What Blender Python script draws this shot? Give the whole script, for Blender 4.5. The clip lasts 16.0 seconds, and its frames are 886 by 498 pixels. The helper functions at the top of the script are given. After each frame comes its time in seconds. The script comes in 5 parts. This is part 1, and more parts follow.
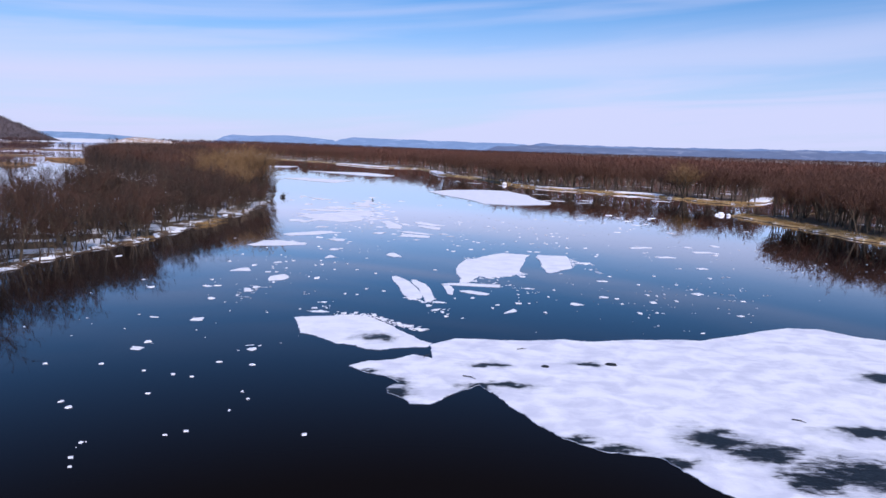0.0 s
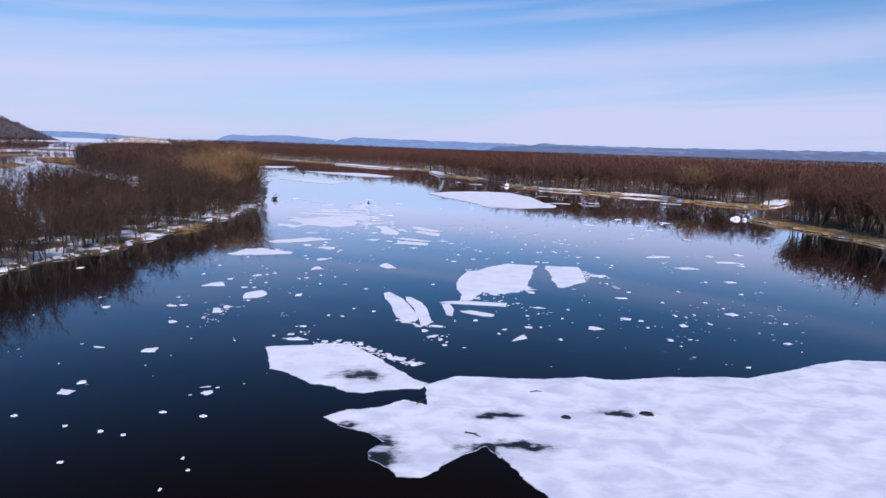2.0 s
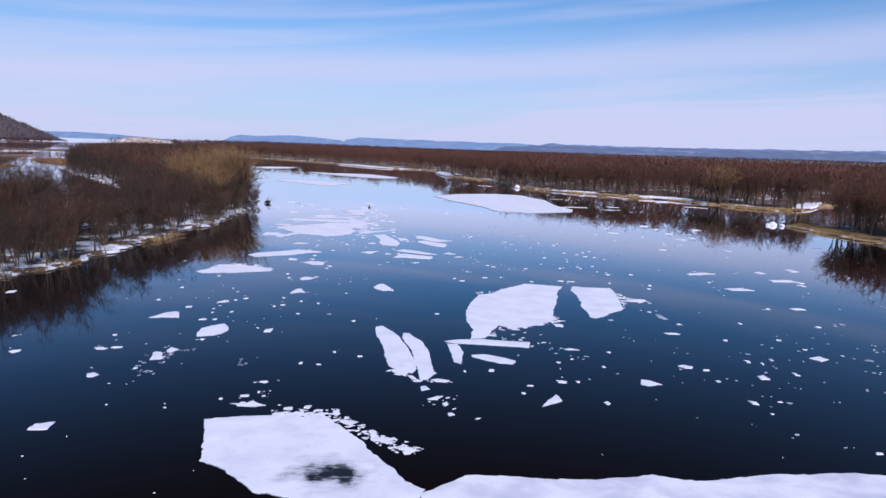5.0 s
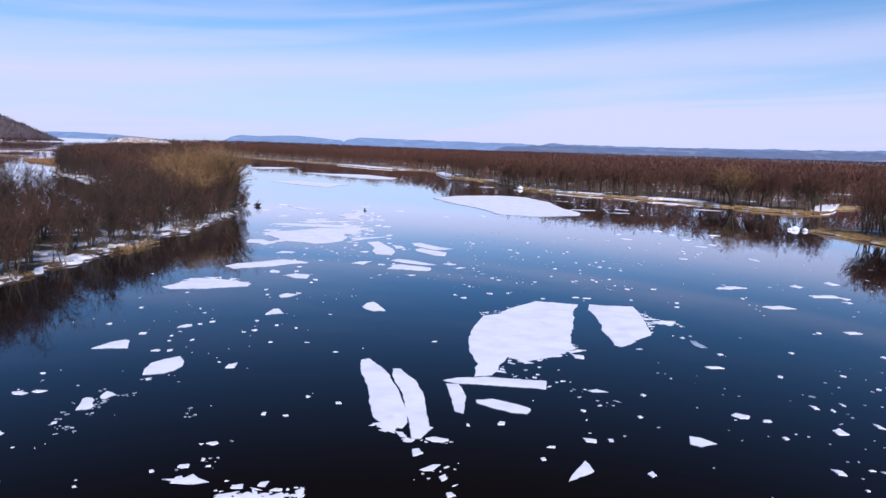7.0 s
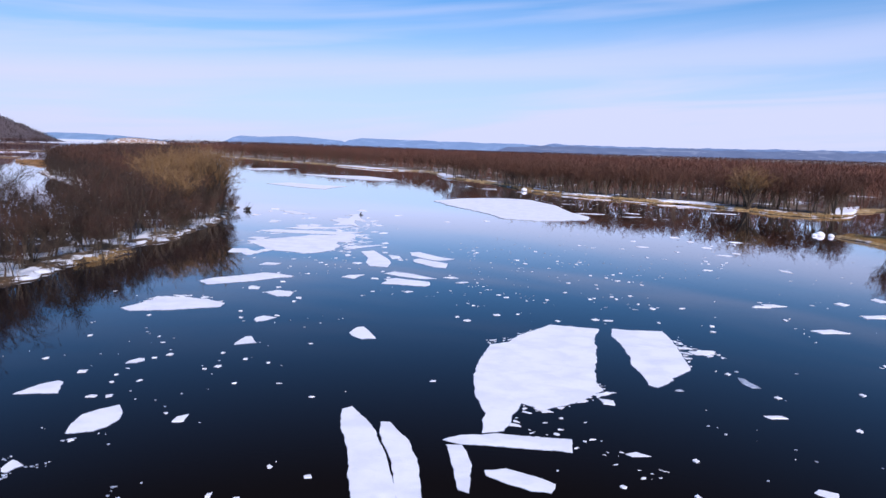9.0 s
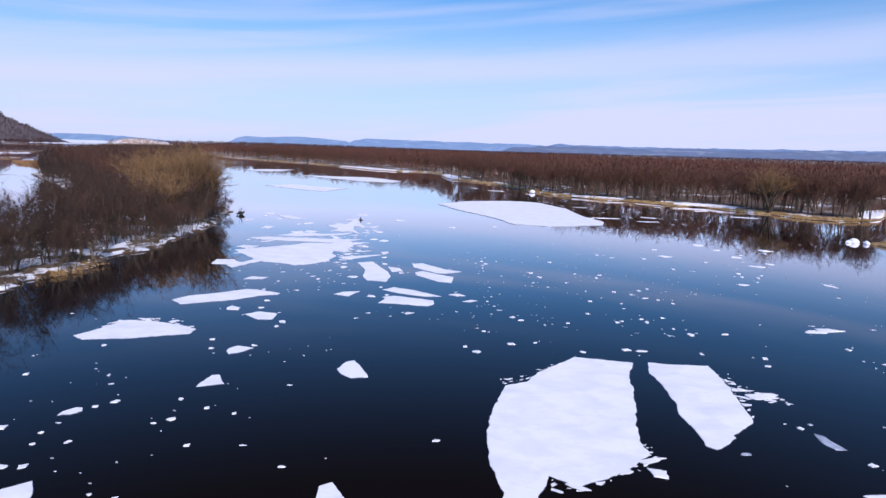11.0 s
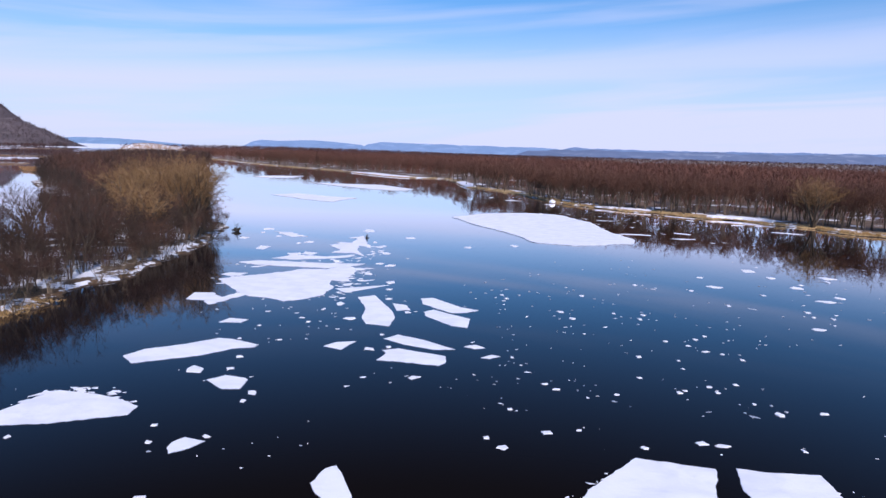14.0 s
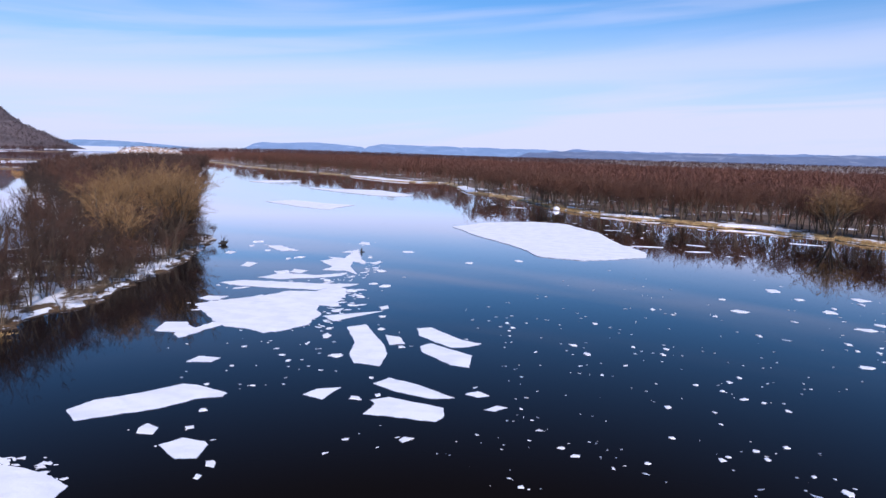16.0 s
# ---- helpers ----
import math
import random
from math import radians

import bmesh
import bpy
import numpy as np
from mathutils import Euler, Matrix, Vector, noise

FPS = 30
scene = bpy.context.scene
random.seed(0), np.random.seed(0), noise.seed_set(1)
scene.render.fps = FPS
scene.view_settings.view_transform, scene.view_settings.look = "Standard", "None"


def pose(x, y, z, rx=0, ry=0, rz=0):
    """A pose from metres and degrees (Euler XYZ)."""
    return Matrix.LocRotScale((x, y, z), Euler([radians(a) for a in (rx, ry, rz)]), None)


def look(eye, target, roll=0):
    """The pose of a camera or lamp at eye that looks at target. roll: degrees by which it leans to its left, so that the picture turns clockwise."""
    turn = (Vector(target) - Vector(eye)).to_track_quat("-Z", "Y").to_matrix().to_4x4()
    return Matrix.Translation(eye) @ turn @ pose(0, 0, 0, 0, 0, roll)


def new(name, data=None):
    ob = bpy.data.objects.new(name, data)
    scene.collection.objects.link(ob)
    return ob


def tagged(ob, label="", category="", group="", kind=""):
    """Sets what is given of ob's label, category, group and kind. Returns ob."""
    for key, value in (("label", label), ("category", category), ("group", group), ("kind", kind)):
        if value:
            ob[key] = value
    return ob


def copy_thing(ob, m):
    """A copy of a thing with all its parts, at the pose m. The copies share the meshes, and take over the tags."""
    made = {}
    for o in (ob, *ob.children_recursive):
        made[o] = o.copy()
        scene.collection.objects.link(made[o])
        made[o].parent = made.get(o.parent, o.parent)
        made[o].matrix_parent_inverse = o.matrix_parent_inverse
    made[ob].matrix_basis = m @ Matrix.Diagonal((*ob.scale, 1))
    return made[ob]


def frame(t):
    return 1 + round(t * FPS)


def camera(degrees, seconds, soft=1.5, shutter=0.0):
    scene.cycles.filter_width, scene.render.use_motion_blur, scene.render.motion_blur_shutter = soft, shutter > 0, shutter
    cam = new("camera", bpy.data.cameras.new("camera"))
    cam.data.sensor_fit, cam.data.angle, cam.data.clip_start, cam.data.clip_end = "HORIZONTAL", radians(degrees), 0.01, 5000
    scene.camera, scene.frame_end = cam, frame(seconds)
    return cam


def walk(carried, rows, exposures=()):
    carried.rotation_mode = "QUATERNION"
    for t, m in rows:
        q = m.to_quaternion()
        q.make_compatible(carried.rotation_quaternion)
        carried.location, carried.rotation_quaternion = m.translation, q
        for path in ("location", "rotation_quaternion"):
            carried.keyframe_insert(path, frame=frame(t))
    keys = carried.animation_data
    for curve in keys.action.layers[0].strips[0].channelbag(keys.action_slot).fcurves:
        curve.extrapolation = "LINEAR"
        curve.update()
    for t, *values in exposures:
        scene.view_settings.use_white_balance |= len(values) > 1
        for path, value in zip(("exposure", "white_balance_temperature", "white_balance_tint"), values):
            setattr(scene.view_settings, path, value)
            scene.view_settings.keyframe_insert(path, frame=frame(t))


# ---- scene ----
from mathutils.geometry import delaunay_2d_cdt

# The river with drifting ice, wooded islands and far bluffs. y runs upstream along the flight, z = 0 is the water.
cam = camera(68.0, 16.0, soft=1.5)
ROWS = [
    (0.0, -0.224, -1.093, 20.394, 81.068, -1.667, 0.109),
    (0.5, -0.156, 1.842, 20.386, 81.068, -1.681, 0.121),
    (1.0, -0.097, 4.801, 20.372, 81.068, -1.694, 0.143),
    (1.5, -0.042, 7.779, 20.347, 81.077, -1.708, 0.165),
    (2.0, 0.005, 10.782, 20.315, 81.077, -1.724, 0.167),
    (2.5, 0.037, 13.811, 20.277, 81.085, -1.724, 0.208),
    (3.0, 0.061, 16.863, 20.224, 81.09, -1.712, 0.327),
    (3.5, 0.064, 19.934, 20.181, 81.094, -1.694, 0.487),
    (4.0, 0.039, 23.0, 20.148, 81.076, -1.669, 0.696),
    (6.5, 0.083, 38.07, 19.885, 81.065, -1.659, 0.826),
    (7.0, 0.105, 41.034, 19.855, 81.074, -1.642, 0.853),
    (7.5, 0.113, 43.939, 19.846, 81.072, -1.625, 0.88),
    (8.0, 0.111, 46.813, 19.838, 81.09, -1.605, 0.927),
    (10.5, -0.118, 60.984, 19.793, 81.123, -1.582, 1.007),
    (11.0, -0.2, 63.838, 19.87, 81.13, -1.54, 1.381),
    (11.5, -0.314, 66.72, 20.0, 81.165, -1.532, 2.06),
    (12.0, -0.405, 69.597, 20.177, 81.21, -1.525, 2.54),
    (12.5, -0.479, 72.432, 20.397, 81.245, -1.525, 2.564),
    (13.0, -0.55, 75.21, 20.7, 81.28, -1.525, 2.59),
    (13.5, -0.614, 77.919, 21.111, 81.33, -1.52, 2.615),
    (14.0, -0.668, 80.53, 21.559, 81.38, -1.515, 2.637),
    (14.5, -0.678, 83.069, 22.003, 81.415, -1.498, 2.668),
    (15.0, -0.715, 85.576, 22.416, 81.45, -1.48, 2.679),
    (15.5, -0.778, 88.061, 22.754, 81.49, -1.462, 2.699),
    (16.0, -0.838, 90.545, 23.026, 81.53, -1.445, 2.728),
]
walk(cam, [(t, pose(x, y, z, rx, ry, rz)) for t, x, y, z, rx, ry, rz in ROWS],
     exposures=((0.0, -0.04, 6400, 23), (2.0, -0.15, 6400, 23), (4.0, -0.20, 6400, 23), (7.0, 0.0, 6400, 23), (11.0, 0.04, 6400, 23), (16.0, 0.08, 6400, 23)))

# ---------------- light ----------------
SUN_ELEV, SUN_AZIM = 40.0, 162.0          # degrees; azimuth clockwise from +y
sun_dir = Vector((math.sin(radians(SUN_AZIM)) * math.cos(radians(SUN_ELEV)),
                  math.cos(radians(SUN_AZIM)) * math.cos(radians(SUN_ELEV)), math.sin(radians(SUN_ELEV))))
sun = new("sun", bpy.data.lights.new("sun", "SUN"))
sun.data.energy, sun.data.angle, sun.data.color = 4.0, radians(0.6), (1.0, 0.95, 0.87)
sun.matrix_world = look(sun_dir * 100, (0, 0, 0))


class Nodes:
    """Short hand for building a node tree."""

    def __init__(self, tree):
        self.tree = tree
        tree.nodes.clear()

    def add(self, kind, inputs=None, operation=None):
        n = self.tree.nodes.new(kind)
        if operation:
            n.operation = operation
        for k, v in (inputs or {}).items():
            self.put(n.inputs[k], v)
        return n

    def put(self, socket, v):
        if isinstance(v, bpy.types.NodeSocket):
            self.tree.links.new(v, socket)
        elif isinstance(v, tuple) and len(v) == 3 and socket.type == "RGBA":
            socket.default_value = (*v, 1)
        else:
            socket.default_value = v

    def math(self, op, a, b=0.0, c=0.0, clamp=False):
        n = self.add("ShaderNodeMath", {0: a, 1: b, 2: c}, op)
        n.use_clamp = clamp
        return n.outputs[0]

    def mix(self, f, a, b):
        n = self.add("ShaderNodeMix")
        n.data_type, n.clamp_factor = "RGBA", True
        self.put(n.inputs[0], f), self.put(n.inputs[6], a), self.put(n.inputs[7], b)
        return n.outputs[2]

    def noise(self, vec, scale, detail=4.0, rough=0.55, dist=0.0):
        return self.add("ShaderNodeTexNoise", {"Vector": vec, "Scale": scale, "Detail": detail, "Roughness": rough, "Distortion": dist}).outputs[0]

    def ramp(self, v, lo, hi):
        n = self.add("ShaderNodeMapRange", {0: v, 1: lo, 2: hi})
        n.interpolation_type = "SMOOTHSTEP"
        return n.outputs[0]

    def place(self, vec, scale=(1, 1, 1), loc=(0, 0, 0), rot=(0, 0, 0)):
        return self.add("ShaderNodeMapping", {"Vector": vec, "Scale": scale, "Location": loc, "Rotation": rot}).outputs[0]


world = bpy.data.worlds.new("sky")
scene.world = world
world.use_nodes = True
w = Nodes(world.node_tree)
sky = w.add("ShaderNodeTexSky")
sky.sky_type, sky.sun_disc, sky.sun_elevation, sky.sun_rotation = "NISHITA", False, radians(SUN_ELEV), radians(SUN_AZIM)
sky.altitude, sky.air_density, sky.dust_density, sky.ozone_density = 200.0, 1.0, 0.6, 2.5
ray = w.add("ShaderNodeTexCoord").outputs["Generated"]
axes = w.add("ShaderNodeSeparateXYZ", {0: ray})
lift = w.math("MAXIMUM", axes.outputs[2], 0.0)
turn = w.math("ARCTAN2", axes.outputs[0], axes.outputs[1])
tilt = w.math("MULTIPLY_ADD", turn, -0.055, lift)                     # the cloud layers climb to the right of the flight


def layer(across, upward, shift, detail, warp):
    """Wisps of high cloud, long across the sky and thin in height."""
    v = w.add("ShaderNodeCombineXYZ", {0: w.math("MULTIPLY_ADD", turn, across, shift), 1: w.math("MULTIPLY", tilt, upward), 2: shift * 0.37}).outputs[0]
    return w.noise(v, 1.0, detail, 0.55, warp)


fine, broad = layer(1.7, 24.0, 3.1, 6, 0.7), layer(0.9, 12.0, 7.7, 3, 0.5)
wisps = w.math("MULTIPLY_ADD", fine, 0.45, w.math("MULTIPLY", broad, 0.55))
away = w.math("DIVIDE", w.math("ADD", w.math("SUBTRACT", tilt, 0.118), w.math("MULTIPLY", w.math("SUBTRACT", fine, 0.5), 0.05)), 0.030)
band = w.math("POWER", 2.718, w.math("MULTIPLY", w.math("MULTIPLY", away, away), -1.0))
haze = w.math("SUBTRACT", 1.0, w.ramp(lift, -0.04, 0.25))
thin = w.math("MULTIPLY", w.ramp(wisps, 0.40, 0.62), w.math("SUBTRACT", 1.0, w.ramp(lift, 0.16, 0.34)))
cover = w.math("ADD", w.math("MULTIPLY", haze, 0.86), w.math("MAXIMUM", w.math("MULTIPLY", thin, 0.36), w.math("MULTIPLY", band, 0.42)))
cover = w.math("MINIMUM", cover, 0.97)
SKY_SCALE = 0.10
base = w.add("ShaderNodeVectorMath", {0: sky.outputs[0], 1: (SKY_SCALE * 0.43, SKY_SCALE * 0.97, SKY_SCALE * 1.30)}, "MULTIPLY").outputs[0]
tone = w.mix(cover, base, (0.645, 0.732, 0.97))
back = w.add("ShaderNodeBackground", {"Color": tone, "Strength": 1.0})
w.add("ShaderNodeOutputWorld", {"Surface": back.outputs[0]})

# ---------------- materials ----------------


def material(name):
    m = bpy.data.materials.new(name)
    m.use_nodes = True
    n = Nodes(m.node_tree)
    pos = n.add("ShaderNodeNewGeometry").outputs["Position"]
    return m, n, pos


def finish(n, color, rough, bump=None, strength=0.3, distance=0.1, **more):
    """Principled surface with an optional bump height."""
    inputs = {"Base Color": color, "Roughness": rough}
    inputs.update(more)
    s = n.add("ShaderNodeBsdfPrincipled", inputs)
    if bump is not None:
        b = n.add("ShaderNodeBump", {"Height": bump, "Strength": strength, "Distance": distance})
        n.tree.links.new(b.outputs[0], s.inputs["Normal"])
    n.add("ShaderNodeOutputMaterial", {"Surface": s.outputs[0]})
    return s


def water_material():
    m, n, p = material("river_water")
    ripple = n.noise(n.place(p, (1.0, 0.55, 1)), 1.6, 3, 0.5)
    swell = n.noise(p, 0.05, 2, 0.5)
    calm = n.ramp(n.noise(p, 0.012, 3, 0.5), 0.35, 0.65)
    h = n.math("ADD", n.math("MULTIPLY", ripple, n.math("MULTIPLY_ADD", calm, 0.5, 0.5)), n.math("MULTIPLY", swell, 1.5))
    tint = n.mix(n.noise(p, 0.02, 3), (0.0056, 0.0046, 0.0052), (0.0070, 0.0060, 0.0068))
    bump = n.add("ShaderNodeBump", {"Height": h, "Strength": 0.05, "Distance": 0.05}).outputs[0]
    body = n.add("ShaderNodeBsdfDiffuse", {"Color": tint})
    gloss = n.add("ShaderNodeBsdfGlossy", {"Color": (0.98, 0.96, 0.99), "Roughness": n.math("MULTIPLY_ADD", calm, 0.02, 0.012), "Normal": bump})
    share = n.math("MULTIPLY_ADD", n.add("ShaderNodeFresnel", {"IOR": 1.40}).outputs[0], 2.05, -0.16, clamp=True)
    share = n.math("POWER", share, 1.22)
    mixed = n.add("ShaderNodeMixShader", {0: share, 1: body.outputs[0], 2: gloss.outputs[0]})
    n.add("ShaderNodeOutputMaterial", {"Surface": mixed.outputs[0]})
    return m


def snow_ice_material(name, grey=0.0, pools=(), low=(0.73, 0.74, 0.83)):
    """Snow over river ice; pools are melted patches (x, y, half length, half width, degrees)."""
    m, n, p = material(name)
    big = n.noise(n.place(p, (0.75, 1.0, 1), (0, 0, 0), (0, 0, 0.2)), 0.45, 5, 0.55, 0.4)
    fine = n.noise(p, 3.5, 4, 0.6)
    wet = n.ramp(n.noise(n.place(p, (0.6, 1, 1)), 0.8, 5, 0.6, 0.3), 0.52, 0.78)
    c = n.mix(n.ramp(big, 0.35, 0.70), (0.85, 0.85, 0.92), low)
    c = n.mix(n.math("MULTIPLY", fine, 0.22), c, (0.74, 0.76, 0.84))
    c = n.mix(n.math("MULTIPLY", wet, 0.25 + grey), c, (0.48, 0.52, 0.62))
    total, rough = None, 0.75
    if pools:
        # the pools' outlines are bent and frayed, drawn out along the streaks of the melt
        bend_a = n.add("ShaderNodeTexNoise", {"Vector": p, "Scale": 0.55, "Detail": 3.0}).outputs["Color"]
        shift = n.add("ShaderNodeVectorMath", {0: n.add("ShaderNodeVectorMath", {0: bend_a, 1: (0.5, 0.5, 0.5)}, "SUBTRACT").outputs[0], 1: (5.0, 3.2, 0.0)}, "MULTIPLY").outputs[0]
        moved = n.add("ShaderNodeVectorMath", {0: p, 1: shift}, "ADD").outputs[0]
        for x, y, a, b, deg in pools:
            v = n.place(n.place(moved, (1, 1, 0), (-x, -y, 0)), (0.78 / a, 0.70 / b, 1), (0, 0, 0), (0, 0, -radians(deg)))
            d = n.add("ShaderNodeVectorMath", {0: v}, operation="LENGTH").outputs["Value"]
            f = n.math("SUBTRACT", 1.0, d)
            total = f if total is None else n.math("MAXIMUM", total, f)
        streaks = n.noise(n.place(p, (0.40, 1.3, 1), (0, 0, 0), (0, 0, radians(-12))), 1.5, 9, 0.72, 0.8)
        mask = n.ramp(n.math("ADD", total, n.math("MULTIPLY_ADD", streaks, 2.0, -1.0)), -0.05, 0.50)
        mask = n.math("MULTIPLY", mask, n.ramp(total, -0.65, 0.0))
        halo = n.ramp(n.math("ADD", total, n.math("MULTIPLY_ADD", streaks, 1.6, -0.8)), -0.75, 0.25)
        c = n.mix(n.math("MULTIPLY", halo, 0.55), c, (0.34, 0.37, 0.43))
        c = n.mix(mask, c, (0.014, 0.016, 0.019))
        rough = n.math("MULTIPLY_ADD", mask, -0.35, 0.75)
    finish(n, c, rough, n.math("ADD", n.math("MULTIPLY", big, 3.0), fine), 0.22, 0.12, **({"Specular IOR Level": 0.15} if pools else {}))
    return m


def wet_ice_material():
    m, n, p = material("grey_wet_ice")
    f = n.noise(p, 1.4, 5, 0.6, 0.4)
    finish(n, n.mix(n.ramp(f, 0.35, 0.65), (0.22, 0.25, 0.33), (0.58, 0.63, 0.74)), 0.4, f, 0.4, 0.1)
    return m


def ground_material(name, snow_from, snow_to, soil, litter, scale):
    m, n, p = material(name)
    a = n.noise(p, scale, 6, 0.62, 0.3)
    b = n.noise(p, scale * 9, 5, 0.65)
    dirt = n.mix(n.ramp(b, 0.35, 0.65), soil, litter)
    snow = n.mix(n.ramp(b, 0.3, 0.8), (0.84, 0.86, 0.93), (0.66, 0.69, 0.78))
    f = n.ramp(n.math("ADD", a, n.math("MULTIPLY", n.math("SUBTRACT", b, 0.5), 0.30)), snow_from, snow_to)
    finish(n, n.mix(f, dirt, snow), 0.85, n.math("ADD", b, n.math("MULTIPLY", f, 0.6)), 0.6, 0.2)
    return m


def twig_material(name, one, two, spread=0.35, far=False):
    """Bare twigs: the tint drifts from tree to tree and from twig to twig."""
    m, n, p = material(name)
    own = n.add("ShaderNodeObjectInfo").outputs["Random"]
    isle = n.add("ShaderNodeNewGeometry").outputs["Random Per Island"]
    big = n.noise(p, 0.03, 3, 0.6)
    big = n.ramp(big, 0.32, 0.68)
    drift = big if far else n.math("MULTIPLY_ADD", own, 0.5, n.math("MULTIPLY", big, 0.5))
    f = n.math("MULTIPLY_ADD", isle, spread, n.math("MULTIPLY", drift, 1.0 - spread))
    c = n.mix(f, one, two)
    finish(n, c, 0.8)
    return m


def bark_material(name, one, two):
    m, n, p = material(name)
    f = n.noise(n.place(p, (1, 1, 0.25)), 6.0, 5, 0.65)
    own = n.add("ShaderNodeObjectInfo").outputs["Random"]
    c = n.mix(n.math("MULTIPLY_ADD", own, 0.5, n.math("MULTIPLY", f, 0.6)), one, two)
    finish(n, c, 0.85, f, 0.6, 0.05)
    return m


def grass_material(name, one, two):
    m, n, p = material(name)
    isle = n.add("ShaderNodeNewGeometry").outputs["Random Per Island"]
    f = n.math("MULTIPLY_ADD", isle, 0.6, n.math("MULTIPLY", n.noise(p, 0.15, 3), 0.4))
    finish(n, n.mix(f, one, two), 0.8)
    return m


def bluff_material(name, wood, bare, haze_glow, haze_strength):
    """Wooded bluff with clearings; distance haze is put in as a bluish glow of its surface."""
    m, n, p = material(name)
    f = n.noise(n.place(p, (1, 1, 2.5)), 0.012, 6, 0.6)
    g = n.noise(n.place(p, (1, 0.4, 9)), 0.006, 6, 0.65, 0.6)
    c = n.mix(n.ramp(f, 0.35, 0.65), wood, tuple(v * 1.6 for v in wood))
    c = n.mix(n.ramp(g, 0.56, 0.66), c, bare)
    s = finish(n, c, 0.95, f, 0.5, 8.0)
    s.inputs["Emission Color"].default_value = (*haze_glow, 1)
    s.inputs["Emission Strength"].default_value = haze_strength
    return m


WATER = water_material()
POOLS = ((19.8, 43.6, 2.1, 1.3, -35), (22.3, 41.4, 2.5, 1.2, -30), (27.6, 38.9, 3.6, 1.8, 5), (24.0, 37.6, 1.9, 1.0, -20), (32.0, 45.2, 2.2, 0.6, -12), (41.6, 57.6, 1.8, 1.0, -10), (36.0, 40.5, 3.0, 1.2, -10),
         (3.2, 52.7, 1.2, 0.8, 0), (5.6, 53.2, 2.2, 0.5, 8), (4.4, 58.5, 1.5, 0.6, -8), (14.2, 59.7, 1.5, 0.4, -6), (-5.2, 53.3, 1.7, 1.0, -20), (-4.0, 51.0, 1.4, 1.2, 25), (-7.0, 55.8, 1.2, 0.5, -30),
         (9.4, 42.9, 1.6, 0.5, -15), (12.2, 41.4, 1.6, 0.5, -15), (15.2, 39.8, 1.6, 0.6, -20))
SHEET_ICE = snow_ice_material("snow_on_sheet_ice", 0.1, POOLS, (0.60, 0.61, 0.72))
LOBE_ICE = snow_ice_material("snow_on_lobe_ice", 0.1, ((-6.6, 66.6, 1.6, 1.1, 10),))
FLOE_ICE = snow_ice_material("snow_on_floe_ice")
WET_ICE = wet_ice_material()
MELT = bark_material("dark_melt_water", (0.006, 0.007, 0.008), (0.012, 0.013, 0.015))
LAKE_ICE = snow_ice_material("pale_lake_ice", 0.15)
FLOOR_SNOWY = ground_material("snowy_forest_floor", 0.49, 0.55, (0.06, 0.040, 0.024), (0.12, 0.075, 0.04), 0.13)
FLOOR_BROWN = ground_material("leafy_forest_floor", 0.58, 0.64, (0.085, 0.052, 0.036), (0.19, 0.125, 0.082), 0.05)
BANK_SNOWY = ground_material("snowy_bank", 0.47, 0.53, (0.045, 0.028, 0.016), (0.13, 0.072, 0.030), 0.30)
BANK_GRASS = ground_material("dry_grass_bank", 0.56, 0.62, (0.20, 0.125, 0.055), (0.52, 0.35, 0.16), 0.09)
MUD = ground_material("wet_mud_edge", 0.62, 0.70, (0.030, 0.020, 0.014), (0.085, 0.050, 0.026), 0.5)
MARSH = ground_material("marsh_ground", 0.66, 0.74, (0.20, 0.11, 0.05), (0.30, 0.18, 0.08), 0.05)
SAND = ground_material("sand_heap", 0.52, 0.60, (0.22, 0.13, 0.09), (0.44, 0.31, 0.23), 0.30)
BARK = bark_material("grey_brown_bark", (0.026, 0.019, 0.014), (0.135, 0.098, 0.068))
BARK_PALE = bark_material("pale_willow_bark", (0.100, 0.072, 0.048), (0.270, 0.200, 0.130))
BARK_MID = bark_material("brown_young_bark", (0.050, 0.036, 0.027), (0.170, 0.122, 0.082))
TWIG_BROWN = twig_material("brown_twigs", (0.014, 0.008, 0.006), (0.068, 0.038, 0.024))
TWIG_RED = twig_material("red_brown_twigs", (0.024, 0.011, 0.007), (0.105, 0.046, 0.028))
TWIG_WILLOW = twig_material("yellow_willow_twigs", (0.114, 0.061, 0.023), (0.275, 0.156, 0.067))
TWIG_BANK = twig_material("bank_twigs", (0.066, 0.026, 0.016), (0.130, 0.055, 0.033))
TWIG_ISLE = twig_material("island_twigs", (0.036, 0.017, 0.011), (0.078, 0.038, 0.024), 0.25, True)
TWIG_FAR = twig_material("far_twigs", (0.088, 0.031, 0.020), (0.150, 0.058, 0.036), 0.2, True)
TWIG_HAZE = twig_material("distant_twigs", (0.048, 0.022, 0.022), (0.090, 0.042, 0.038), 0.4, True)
GRASS = grass_material("dry_grass", (0.24, 0.145, 0.058), (0.48, 0.30, 0.115))
TWIG_BLUFF = twig_material("bluff_twigs", (0.060, 0.042, 0.044), (0.115, 0.082, 0.082), 0.4, True)
REED = grass_material("rust_reeds", (0.24, 0.12, 0.05), (0.38, 0.21, 0.09))
WOOD_WET = bark_material("wet_driftwood", (0.012, 0.010, 0.009), (0.04, 0.033, 0.028))
# The last two values add distance haze as a glow of the hills themselves.
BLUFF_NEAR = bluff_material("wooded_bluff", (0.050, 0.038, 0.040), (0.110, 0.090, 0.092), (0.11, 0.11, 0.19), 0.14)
BLUFF_MID = bluff_material("haze_blue_bluff", (0.04, 0.045, 0.06), (0.15, 0.16, 0.19), (0.11, 0.19, 0.40), 0.62)
